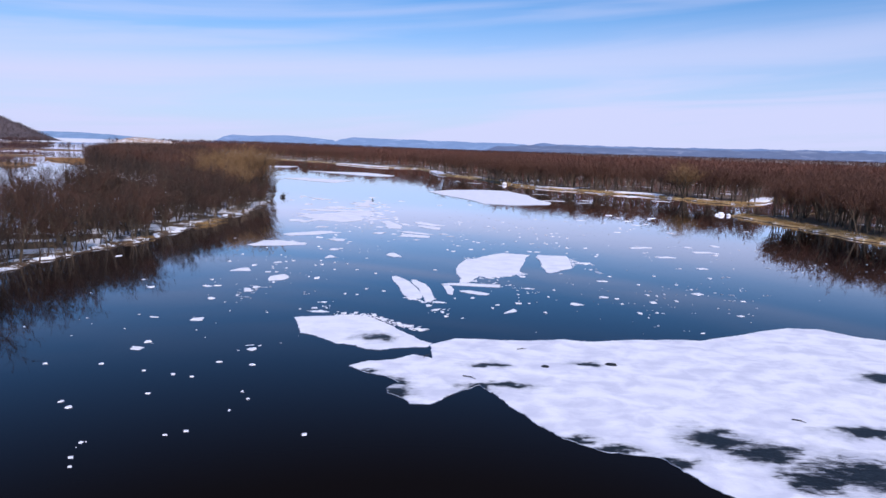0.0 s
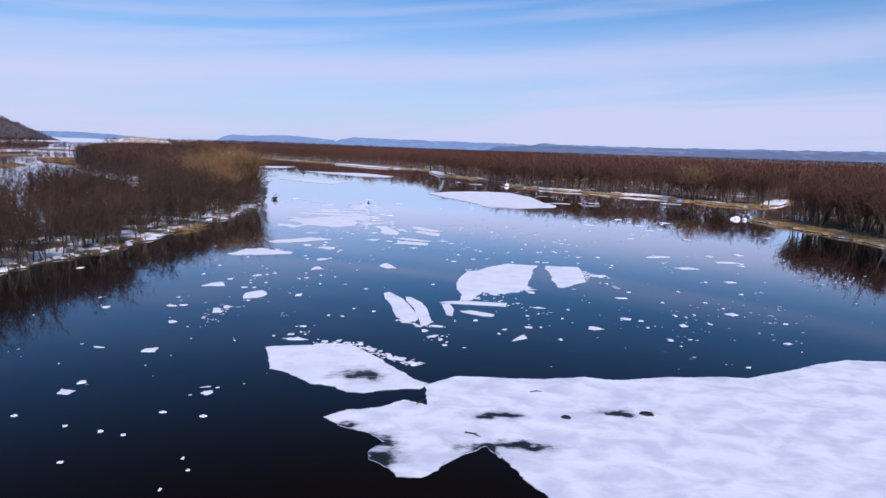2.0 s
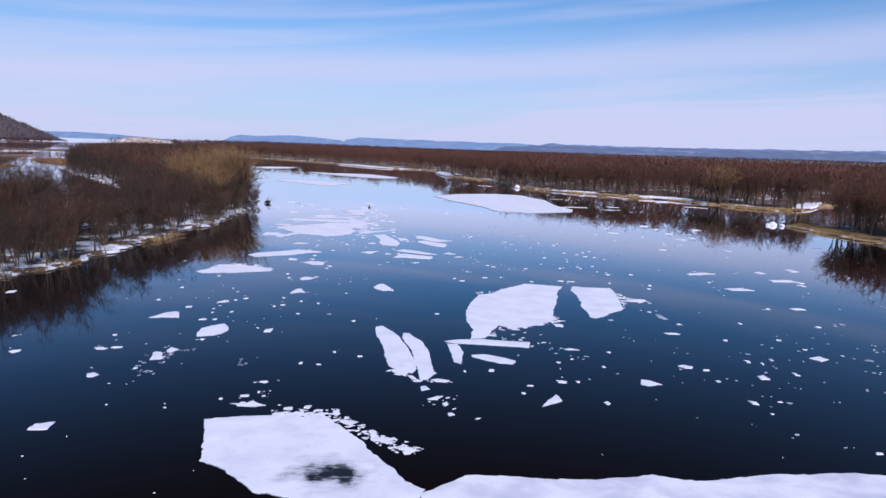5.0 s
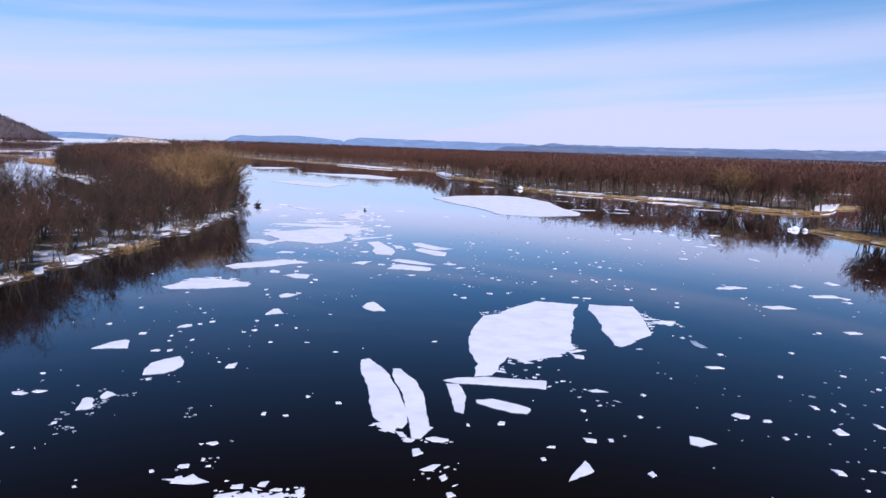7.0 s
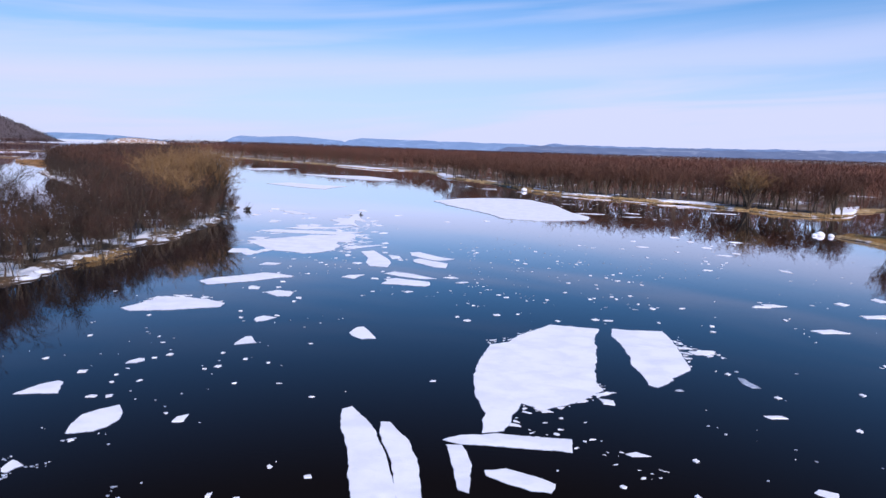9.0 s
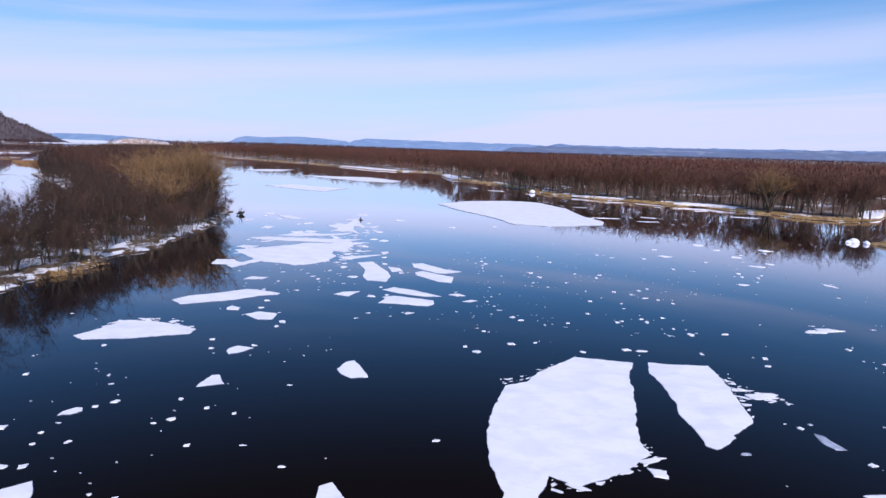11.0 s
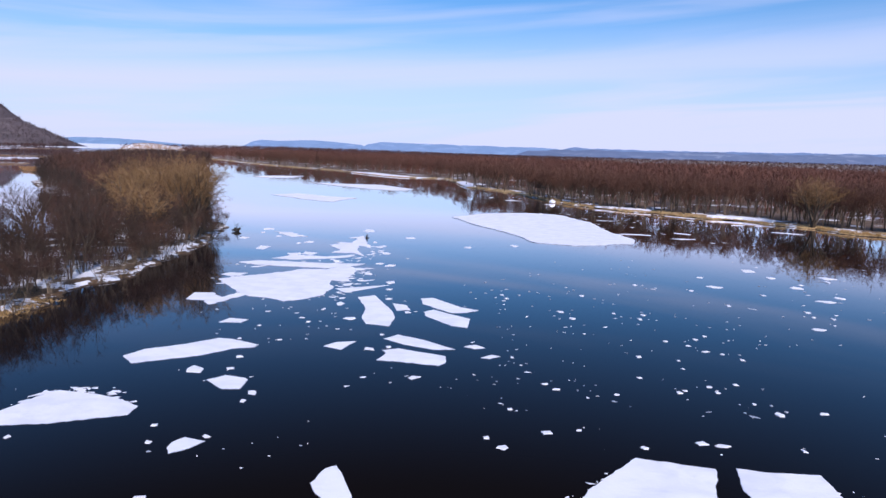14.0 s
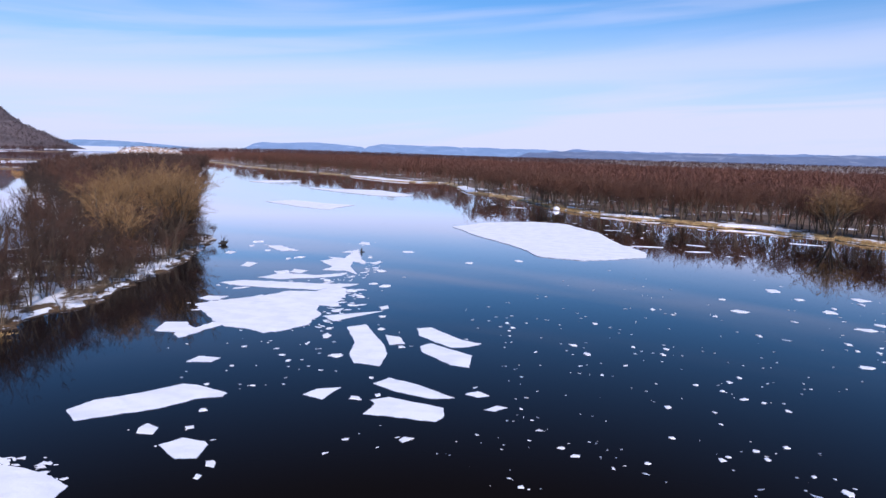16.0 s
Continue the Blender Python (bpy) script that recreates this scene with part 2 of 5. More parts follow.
BLUFF_PALE = bluff_material("pale_haze_bluff", (0.05, 0.06, 0.08), (0.20, 0.22, 0.26), (0.16, 0.31, 0.62), 0.78)
BLUFF_SHORE = bluff_material("hazy_far_shore", (0.05, 0.07, 0.10), (0.12, 0.15, 0.20), (0.17, 0.34, 0.66), 0.62)
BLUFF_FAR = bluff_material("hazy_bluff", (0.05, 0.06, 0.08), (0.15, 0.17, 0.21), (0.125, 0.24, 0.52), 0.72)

# ---------------- helpers ----------------


def mesh_object(name, verts, faces, mats, parent=None, label="", origin=(0, 0, 0), slots=None, smooth=False):
    me = bpy.data.meshes.new(name)
    o = np.asarray(origin, float)
    me.from_pydata((np.asarray(verts, float) - o).tolist(), [], faces)
    for mt in (mats if isinstance(mats, (list, tuple)) else [mats]):
        me.materials.append(mt)
    if slots is not None:
        me.polygons.foreach_set("material_index", slots)
    if smooth:
        me.polygons.foreach_set("use_smooth", [True] * len(me.polygons))
    me.update()
    ob = new(name, me)
    ob.location = origin
    if parent is not None:
        ob.parent = parent
        ob.location = (0, 0, 0)
    if label:
        ob["label"] = label
    return ob


def ccw(pts):
    a = sum(p[0] * q[1] - q[0] * p[1] for p, q in zip(pts, pts[1:] + pts[:1]))
    return pts if a > 0 else pts[::-1]


def wander(pts, step, amp, seed, grain=0.35):
    """A closed outline with its sides broken into short, uneven steps."""
    pts, out, rng = ccw(list(pts)), [], random.Random(seed)
    for p, q in zip(pts, pts[1:] + pts[:1]):
        p, q = Vector((*p, 0)), Vector((*q, 0))
        d = q - p
        k = max(1, int(d.length / step))
        nrm = Vector((d.y, -d.x, 0)).normalized()
        for i in range(k):
            f = (i + (rng.uniform(-0.3, 0.3) if i else 0)) / k
            at = p + d * f
            s = amp * (noise.noise(Vector((at.x * grain, at.y * grain, seed * 3.7))) + rng.uniform(-0.45, 0.45))
            if d.length < 2.5 * amp:
                s *= 0.4
            at += nrm * s
            out.append((at.x, at.y))
    return out


def inset(pts, d):
    """The outline moved inwards by d."""
    out, k = [], len(pts)
    for i in range(k):
        a, b, c = Vector(pts[i - 1]), Vector(pts[i]), Vector(pts[(i + 1) % k])
        u, v = (b - a), (c - b)
        nrm = Vector((-u.y, u.x)).normalized() + Vector((-v.y, v.x)).normalized()
        nrm = nrm.normalized() if nrm.length > 0.3 else Vector((0, 0))
        out.append(tuple(b + nrm * d))
    return out


def slab(rings, relief=None, grid=0.0):
    """Verts and faces of stacked rings of equal length, closed on top; relief(x, y) lifts the top between points grid metres apart."""
    k = len(rings[0])
    verts = [v for r in rings for v in r]
    faces = []
    for j in range(len(rings) - 1):
        for i in range(k):
            a, b = j * k + i, j * k + (i + 1) % k
            faces.append((a, b, b + k, a + k))
    top = rings[-1]
    pts = [Vector(v[:2]) for v in top]
    if grid:
        poly = [tuple(v[:2]) for v in inset([tuple(v[:2]) for v in top], grid * 0.4)]
        xs, ys = [p.x for p in pts], [p.y for p in pts]
        for gx in np.arange(min(xs), max(xs), grid):
            for gy in np.arange(min(ys), max(ys), grid):
                at = Vector((gx + 0.3 * grid * math.sin(gy * 7.1), gy + 0.3 * grid * math.sin(gx * 5.3)))
                if inside(at.x, at.y, poly):
                    pts.append(at)
    flat, _, tris, orig, _, _ = delaunay_2d_cdt(pts, [], [list(range(k))], 1, 1e-4)
    level = top[0][2]
    index = []
    for p, o in zip(flat, orig):
        rim = [i for i in o if i < k]
        if rim:
            index.append((len(rings) - 1) * k + rim[0])
        else:
            index.append(len(verts))
            verts.append((p.x, p.y, relief(p.x, p.y) if relief else level))
    faces += [tuple(index[i] for i in t) for t in tris if len({index[i] for i in t}) == 3]
    return verts, faces


def inside(x, y, poly):
    hit = False
    for (x0, y0), (x1, y1) in zip(poly, poly[1:] + poly[:1]):
        if (y0 > y) != (y1 > y) and x < (x1 - x0) * (y - y0) / (y1 - y0) + x0:
            hit = not hit
    return hit


# ---------------- water ----------------
water = mesh_object("water", [(-7000, -2500, 0), (7000, -2500, 0), (7000, 6000, 0), (-7000, 6000, 0)], [(0, 1, 2, 3)], WATER)
tagged(water, "dark calm river water mirroring sky and trees", "water", kind="structure")

# ---------------- land ----------------
LEFT_ISLAND = [(-75, -60), (-69, 20), (-66, 70), (-64, 100), (-62.5, 113), (-60.0, 122), (-57.5, 129), (-58.5, 136), (-56.5, 143), (-58.5, 152), (-55.5, 161), (-58.0, 171),
               (-54.0, 181), (-56.5, 191), (-55.5, 203), (-58.5, 224), (-61.5, 240), (-66, 253), (-76, 265), (-112, 345), (-155, 450), (-215, 600), (-290, 800),
               (-380, 830), (-346, 680), (-281, 520), (-221, 400), (-165, 330), (-122, 275), (-102, 240), (-93, 190), (-92, 140), (-98, 80),
               (-110, 0), (-118, -60)]
RIGHT_BANK = [(150, -60), (128, 60), (113, 120), (105, 158), (102, 172), (101, 187), (98, 201), (95, 215), (98, 221), (105, 219), (117, 224),
              (141, 242), (170, 304), (152, 294), (130, 273), (117, 268), (109, 275), (105, 288), (98, 294), (91, 309), (80, 311), (70, 326),
              (60, 329), (48, 342), (37, 360), (31, 379), (22, 412), (8, 443), (-5, 462), (-12, 515), (-22, 563), (-45, 566), (-68, 582),
              (-104, 636), (-135, 680), (-170, 715), (-210, 760), (-255, 815), (-312, 905), (-420, 1050), (-700, 1300), (-900, 1900), (-800, 2900),
              (400, 3300), (2300, 3000), (2300, 1200), (1400, 300), (900, 0), (500, -60)]


def land(name, outline, edge, floor, height, label, seed, step=2.5, amp=0.9, band=3.0):
    o = wander(outline, step, amp, seed)
    rings = [[(x, y, -0.4) for x, y in o]]
    for d, z in ((0.6, 0.16), (1.2, height * 0.55), (band, height)):
        rings.append([(x, y, z + 0.22 * height * noise.noise(Vector((x * 0.3, y * 0.3, d)))) for x, y in inset(o, d)])
    verts, faces = slab(rings)
    sides = 3 * len(o)
    slots = [2] * len(o) + [0] * (sides - len(o)) + [1] * (len(faces) - sides)
    return tagged(mesh_object(name, verts, faces, [edge, floor, MUD], slots=slots), label, "ground", kind="structure")


land("ground_island", LEFT_ISLAND, BANK_SNOWY, FLOOR_SNOWY, 0.5, "low island with patchy snow and leaf litter under bare trees", 3, 1.3, 1.7, 1.8)
land("ground_bank", RIGHT_BANK, BANK_GRASS, FLOOR_BROWN, 0.8, "flat wooded river bank with dry ochre grass edge", 7, 3.0, 2.2, 7.0)
ISLETS = [[(-332, 550), (-300, 508), (-270, 480), (-250, 470), (-246, 500), (-264, 535), (-296, 575)],
          [(-380, 424), (-292, 420), (-258, 397), (-270, 440), (-300, 455), (-400, 462)],
          [(-540, 602), (-470, 600), (-396, 598), (-372, 606), (-385, 640), (-450, 660), (-560, 650)],
          [(-590, 855), (-500, 845), (-470, 880), (-520, 910), (-600, 900)],
          [(-1400, 1500), (-960, 1470), (-905, 1490), (-920, 1560), (-1400, 1660)]]
for i, o in enumerate(ISLETS):
    land("ground_islet", o, MARSH, MARSH if i < 1 else FLOOR_BROWN, 0.7, "low marsh islet of rust-coloured reeds in the backwater" if i < 1 else "low wooded islet in the backwater",
         20 + i, 4.0, 2.0)

ice_plain = [(-3600, 4150), (-3300, 2700), (-2200, 2150), (-1240, 1900), (-1000, 1750), (-900, 2000), (-960, 2900), (-1100, 4150)]
tagged(mesh_object("lake_ice", [(x, y, z) for z in (-0.1, 0.12) for x, y in ice_plain],
                   [tuple(range(15, 7, -1))] + [(i, i + 8, (i + 1) % 8 + 8, (i + 1) % 8) for i in range(8)], LAKE_ICE), "wide pale sheet of lake ice below the bluffs", "ice", kind="structure")

# ---------------- far bluffs ----------------


def ridge(name, profile, y, depth, mat, label, seed, rough=3.0):
    """A long hill: profile gives (x, crest height); it rises from the plain over depth metres and falls behind."""
    rng = random.Random(seed)
    xs = np.arange(profile[0][0], profile[-1][0], max(12.0, (profile[-1][0] - profile[0][0]) / 320))
    hs = np.interp(xs, [p[0] for p in profile], [p[1] for p in profile])
    verts, faces, rows = [], [], 7
    for j in range(rows):
        f = j / (rows - 2) if j < rows - 1 else 1.6
        for x, h in zip(xs, hs):
            bump = rough * (noise.noise(Vector((x * 0.006, j * 0.7, seed))) + 0.8 * noise.noise(Vector((x * 0.014, j * 0.9, seed + 5))) + 0.5 * noise.noise(Vector((x * 0.035, j * 0.9, seed + 9))))
            bump *= min(1.0, max(0.0, h) / 30)
            up = math.sin(min(f, 1.0) * math.pi / 2) if f <= 1 else 0.3
            yy = y + depth * f + 0.25 * depth * noise.noise(Vector((x * 0.004, seed, 3.0)))
            verts.append((x, yy, -3 + (h + 3 + (bump if j else 0)) * up))
    k = len(xs)
    for j in range(rows - 1):
        for i in range(k - 1):
            a = j * k + i
            faces.append((a, a + 1, a + 1 + k, a + k))
    return tagged(mesh_object(name, verts, faces, mat, smooth=True), label, "hill", kind="structure")


ridge("backdrop_shore", [(-3470, 20), (-2915, 27), (-2666, 34), (-2554, 40), (-2380, 39), (-2158, 32), (-2012, 22), (-1848, 10), (-1736, 0)], 4180, 80, BLUFF_SHORE, "far shore beyond the lake, tinted pale blue for haze", 1, 1.5)
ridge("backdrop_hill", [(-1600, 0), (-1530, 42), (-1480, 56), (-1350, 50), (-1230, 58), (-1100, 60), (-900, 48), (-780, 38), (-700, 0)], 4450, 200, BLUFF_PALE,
      "wooded bluff on the horizon, tinted blue for haze", 2, 2.0)
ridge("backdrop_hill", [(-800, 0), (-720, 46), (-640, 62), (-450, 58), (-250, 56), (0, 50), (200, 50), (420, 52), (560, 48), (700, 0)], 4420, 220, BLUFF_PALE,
      "wooded bluff on the horizon, tinted blue for haze", 4, 4.0)
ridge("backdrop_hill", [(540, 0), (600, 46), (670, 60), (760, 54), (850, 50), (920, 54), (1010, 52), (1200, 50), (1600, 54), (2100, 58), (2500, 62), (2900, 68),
                        (3300, 72), (3700, 70)], 4250, 300, BLUFF_FAR, "wooded bluff on the horizon, tinted blue for haze", 6, 6.0)
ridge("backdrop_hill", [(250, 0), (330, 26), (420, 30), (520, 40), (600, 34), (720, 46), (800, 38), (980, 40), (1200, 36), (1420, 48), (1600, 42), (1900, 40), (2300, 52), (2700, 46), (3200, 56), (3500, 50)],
      3950, 160, BLUFF_MID, "nearer wooded hills with pale fields, tinted blue for haze", 16, 7.0)
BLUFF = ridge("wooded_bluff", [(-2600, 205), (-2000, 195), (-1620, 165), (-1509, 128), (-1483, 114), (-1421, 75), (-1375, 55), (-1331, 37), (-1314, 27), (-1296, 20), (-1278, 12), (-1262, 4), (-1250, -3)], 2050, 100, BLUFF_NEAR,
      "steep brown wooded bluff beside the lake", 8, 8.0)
ridge("sand_hill", [(-480, 2), (-460, 13), (-438, 19), (-408, 20), (-382, 16), (-362, 2)], 900, 30, SAND, "pale sandy heap with snow above the woods", 11, 5.0)

# ---------------- ice ----------------


def floe(pts, label, mat=None, thick=0.16, step=0.7, amp=0.28, seed=1, name="ice_floe", grid=1.6):
    """A flat piece of river ice with a broken rim, under a cover of snow."""
    o = wander(pts, step, amp, seed, 0.8)
    cx, cy = sum(p[0] for p in o) / len(o), sum(p[1] for p in o) / len(o)
    o = [(x - cx, y - cy) for x, y in o]
    whole = new(name)
    whole.location = (cx, cy, 0)
    lip = min(0.05, amp * 0.3)
    grid = max(grid, max(max(p[0] for p in o) - min(p[0] for p in o), max(p[1] for p in o) - min(p[1] for p in o)) / 32)
    verts, faces = slab([[(x, y, -0.15) for x, y in o], [(x, y, thick * 0.45) for x, y in inset(o, -0.02)], [(x, y, thick * 0.55) for x, y in inset(o, lip * 0.4)]])
    mesh_object("ice_slab", verts, faces, WET_ICE, whole, "pale broken ice rim")
    s = inset(o, lip * 0.35)
    verts, faces = slab([[(x, y, thick * 0.5) for x, y in s], [(x, y, thick * 0.85) for x, y in inset(s, -0.01)],
                         [(x, y, thick) for x, y in inset(s, lip)]],
                        lambda x, y: thick + 0.05 * max(0.0, 0.3 + noise.noise(Vector(((x + cx) * 0.25, (y + cy) * 0.3, seed)))), grid)
    mesh_object("snow_cover", verts, faces, [mat or FLOE_ICE, WET_ICE], whole, slots=[1] * len(s) + [0] * (len(faces) - len(s)))
    return tagged(whole, label, "ice floe", "drifting ice floes")


def melt_hole(x, y, r, parent):
    """A round hole melted through the sheet: dark water inside a wet grey rim."""
    rng, k = random.Random(int(x * 10)), 14
    ring = [(math.cos(2 * math.pi * i / k) * r * rng.uniform(0.85, 1.15), math.sin(2 * math.pi * i / k) * r * rng.uniform(0.7, 1.1)) for i in range(k)]
    verts, faces = slab([[(a * 1.25, b * 1.25, 0.04) for a, b in ring], [(a * 1.12, b * 1.12, 0.15) for a, b in ring], [(a, b, 0.14) for a, b in ring]])
    ob = mesh_object("melt_hole", verts, faces, MELT, parent, "round dark melted hole")
    ob.location = (x - parent.location.x, y - parent.location.y, 0)


SHEET = floe([(-1.1, 64.6), (1.5, 66.9), (4.8, 67.0), (7.1, 66.8), (10.2, 67.0), (13.3, 67.7), (16.1, 67.1), (19.7, 68.1), (25.9, 68.9), (28.8, 68.7), (31.9, 70.4), (36.4, 72.8), (41.2, 75.1), (45.1, 75.0), (47.3, 72.8), (48.4, 71.7), (56.0, 69.0), (62.0, 60.0), (58.0, 46.0), (48.0, 36.0), (36.0, 30.0), (26.0, 30.5), (17.2, 36.1), (15.9, 38.7), (15.1, 40.5), (11.3, 41.3), (8.8, 43.1), (6.9, 46.3), (4.3, 51.7), (4.3, 51.5), (3.4, 53.3), (2.8, 52.7), (1.6, 51.5), (0.3, 50.4), (1.1, 51.1), (0.2, 49.7), (-0.8, 48.7), (-2.4, 48.7), (-2.9, 49.8), (-4.4, 50.9), (-4.5, 52.1), (-3.6, 53.5), (-4.7, 54.8), (-6.9, 55.8), (-8.4, 57.4), (-6.9, 58.8), (-4.5, 59.5), (-2.7, 61.1), (-0.8, 60.2)],
     "huge snow-covered ice sheet with dark melted pools", SHEET_ICE, 0.06, 0.34, 0.17, 1, "ice_sheet")
floe([(-17.2, 73.8), (-15.1, 74.5), (-12.0, 75.0), (-8.4, 74.8), (-6.2, 71.9), (-3.9, 68.6), (-2.1, 66.0), (-1.0, 65.0), (-1.4, 63.6), (-3.1, 63.5), (-4.8, 63.0), (-6.1, 62.4), (-7.6, 62.5), (-8.6, 63.7), (-10.8, 64.1), (-12.3, 65.6), (-13.2, 66.6), (-15.2, 67.7)],
     "rounded snow-covered ice lobe with a melted hollow", LOBE_ICE, 0.06, 0.32, 0.17, 2)
floe([(-7.8, 99.5), (-7.1, 100.0), (-5.2, 96.7), (-4.0, 93.1), (-3.3, 90.4), (-2.7, 87.6), (-2.6, 86.1), (-2.9, 85.0), (-4.0, 85.1), (-5.1, 86.6), (-5.6, 88.9), (-6.4, 93.3), (-7.4, 96.3)],
     "long snow-white slab of ice split from its neighbour", None, 0.055, 0.42, 0.10, 3)
floe([(-4.7, 97.4), (-4.0, 97.5), (-2.5, 94.7), (-1.7, 91.9), (-1.3, 88.5), (-1.0, 85.5), (-0.7, 85.2), (-1.5, 83.4), (-2.1, 83.4), (-2.5, 86.1), (-3.4, 91.7), (-4.5, 95.5)],
     "long snow-white slab of ice beside its twin", None, 0.055, 0.42, 0.10, 4)
floe([(-0.1, 94.9), (1.1, 95.6), (3.7, 96.0), (8.8, 95.5), (8.5, 93.5), (6.0, 93.9), (2.5, 94.2), (1.0, 94.3)],
     "narrow straight white bar of ice", None, 0.055, 0.42, 0.10, 5)
floe([(0.1, 94.1), (1.2, 94.1), (1.8, 91.3), (1.5, 87.9), (0.9, 88.3), (0.5, 91.6)],
     "short tapering white slab of ice", None, 0.055, 0.42, 0.10, 6)
floe([(2.5, 90.7), (3.9, 91.0), (5.6, 90.1), (6.7, 89.2), (6.4, 88.2), (5.2, 88.4), (3.6, 89.3), (2.6, 90.1)],
     "slim white slab of ice", None, 0.055, 0.42, 0.10, 7)
floe([(7.5, 120.7), (11.7, 125.5), (16.9, 124.3), (15.6, 120.5), (14.8, 115.5), (13.5, 110.3), (13.0, 107.2), (13.1, 105.1), (11.7, 103.6), (9.5, 101.7), (7.6, 100.6), (5.9, 101.7), (5.2, 99.6), (4.2, 96.6), (2.6, 96.1), (3.0, 99.6), (2.3, 103.5), (2.4, 107.5), (2.9, 111.5), (4.3, 117.1), (6.3, 118.3)],
     "large snow-white floe with straight broken edges", None, 0.05, 0.5, 0.13, 8)
floe([(18.4, 124.6), (19.5, 124.4), (20.9, 124.1), (24.0, 124.2), (23.9, 122.1), (23.8, 120.2), (23.7, 118.4), (23.4, 116.7), (23.0, 113.6), (22.6, 111.2), (21.1, 109.7), (20.0, 108.7), (20.0, 108.2), (19.3, 107.3), (18.0, 106.2), (17.4, 106.8), (17.6, 109.4), (17.3, 112.4), (17.8, 114.2), (18.0, 118.7), (17.7, 121.5)],
     "white wedge-shaped floe with a crumbled side", None, 0.05, 0.5, 0.13, 9)
floe([(-10.5, 119.8), (-10.0, 121.8), (-9.3, 122.3), (-8.4, 120.5), (-7.4, 118.0), (-8.9, 117.7), (-9.9, 118.6)],
     "small white angular floe of river ice", None, 0.055, 0.42, 0.10, 10)
floe([(-35.5, 143.2), (-34.4, 145.6), (-31.1, 147.9), (-28.4, 150.5), (-26.6, 150.3), (-23.3, 148.7), (-23.5, 147.7), (-25.7, 146.9), (-27.8, 144.4), (-30.3, 143.0), (-33.5, 141.1)],
     "long low white floe with pointed ends", None, 0.055, 0.42, 0.10, 11)
floe([(-38.5, 127.0), (-37.4, 129.7), (-36.8, 132.0), (-35.6, 133.4), (-32.3, 133.0), (-29.7, 132.1), (-27.6, 130.8), (-27.5, 129.1), (-29.6, 128.2), (-32.6, 126.8), (-36.9, 125.9)],
     "broad white floe with a crumbled upper rim", None, 0.055, 0.42, 0.10, 12)
floe([(-24.5, 137.5), (-23.2, 138.8), (-21.3, 138.4), (-20.8, 137.9), (-20.7, 135.6), (-22.3, 135.4)],
     "small white angular floe of river ice", None, 0.055, 0.42, 0.10, 13)
floe([(-21.0, 114.5), (-21.0, 115.4), (-20.7, 117.2), (-20.1, 117.3), (-19.6, 116.2), (-19.0, 115.3), (-20.1, 114.8)],
     "small white angular floe of river ice", None, 0.055, 0.42, 0.10, 14)
floe([(-21.8, 123.7), (-21.8, 124.6), (-21.3, 125.6), (-19.6, 125.0), (-20.2, 123.9), (-21.3, 122.9)],
     "small white angular floe of river ice", None, 0.055, 0.42, 0.10, 15)
floe([(-41.0, 182.6), (-39.3, 184.7), (-35.6, 187.6), (-32.8, 189.7), (-30.3, 193.5), (-25.8, 194.2), (-23.2, 199.3), (-21.1, 195.9), (-20.4, 190.9), (-21.0, 186.8), (-19.7, 184.5), (-20.8, 183.9), (-23.1, 184.7), (-22.7, 181.2), (-21.4, 179.7), (-22.0, 176.2), (-22.0, 173.5), (-24.5, 170.4), (-26.6, 169.1), (-28.9, 170.6), (-32.1, 171.3), (-34.3, 173.2), (-37.9, 178.3)],
     "wide ragged snow-white floe in a broken field", None, 0.055, 0.8, 0.35, 16)
floe([(-40.0, 168.3), (-40.7, 172.3), (-37.9, 172.7), (-35.7, 170.2), (-34.3, 173.2), (-32.7, 172.6), (-34.0, 169.6), (-35.1, 166.4), (-35.8, 165.6), (-37.2, 167.9)],
     "ragged white floe beside the broken field", None, 0.055, 0.8, 0.35, 17)
floe([(-43.3, 198.2), (-40.3, 200.8), (-35.3, 200.6), (-27.2, 200.0), (-20.0, 200.8), (-21.1, 198.7), (-26.0, 195.1), (-33.7, 195.6), (-39.7, 196.4)],
     "long thin white floe", None, 0.055, 0.8, 0.35, 18)
floe([(-38.7, 203.6), (-35.6, 208.6), (-29.0, 207.6), (-23.9, 210.8), (-24.5, 207.8), (-28.4, 205.0), (-34.9, 202.7)],
     "long thin white floe", None, 0.055, 0.8, 0.35, 19)
floe([(-31.9, 222.8), (-29.9, 226.1), (-31.5, 228.0), (-27.7, 227.3), (-27.4, 235.3), (-29.8, 234.8), (-26.9, 239.8), (-24.1, 227.3), (-22.1, 221.2), (-25.2, 223.4), (-24.6, 217.4), (-21.8, 209.5), (-24.9, 213.0), (-27.0, 212.6), (-29.2, 212.8), (-27.9, 216.8)],
     "jagged white floe of tilted pieces", None, 0.055, 0.8, 0.35, 20)
floe([(-50.3, 243.0), (-45.4, 241.8), (-39.8, 235.7), (-43.1, 233.7)],
     "small white angular floe of river ice", None, 0.055, 0.9, 0.6, 21)
floe([(-16.8, 173.2), (-14.5, 174.7), (-10.8, 165.7), (-10.1, 162.4), (-10.3, 158.1), (-13.2, 158.9), (-14.3, 161.9), (-14.5, 166.6)],
     "small white angular floe of river ice", None, 0.055, 0.42, 0.10, 22)
floe([(-11.3, 170.1), (-9.3, 169.3), (-8.5, 166.7), (-10.3, 166.1)],
     "small white angular floe of river ice", None, 0.055, 0.42, 0.10, 23)
floe([(-7.6, 173.7), (-5.8, 174.4), (-1.7, 169.2), (0.7, 167.8), (-1.0, 166.2), (-2.9, 165.8), (-7.0, 170.3)],
     "small white angular floe of river ice", None, 0.055, 0.42, 0.10, 24)
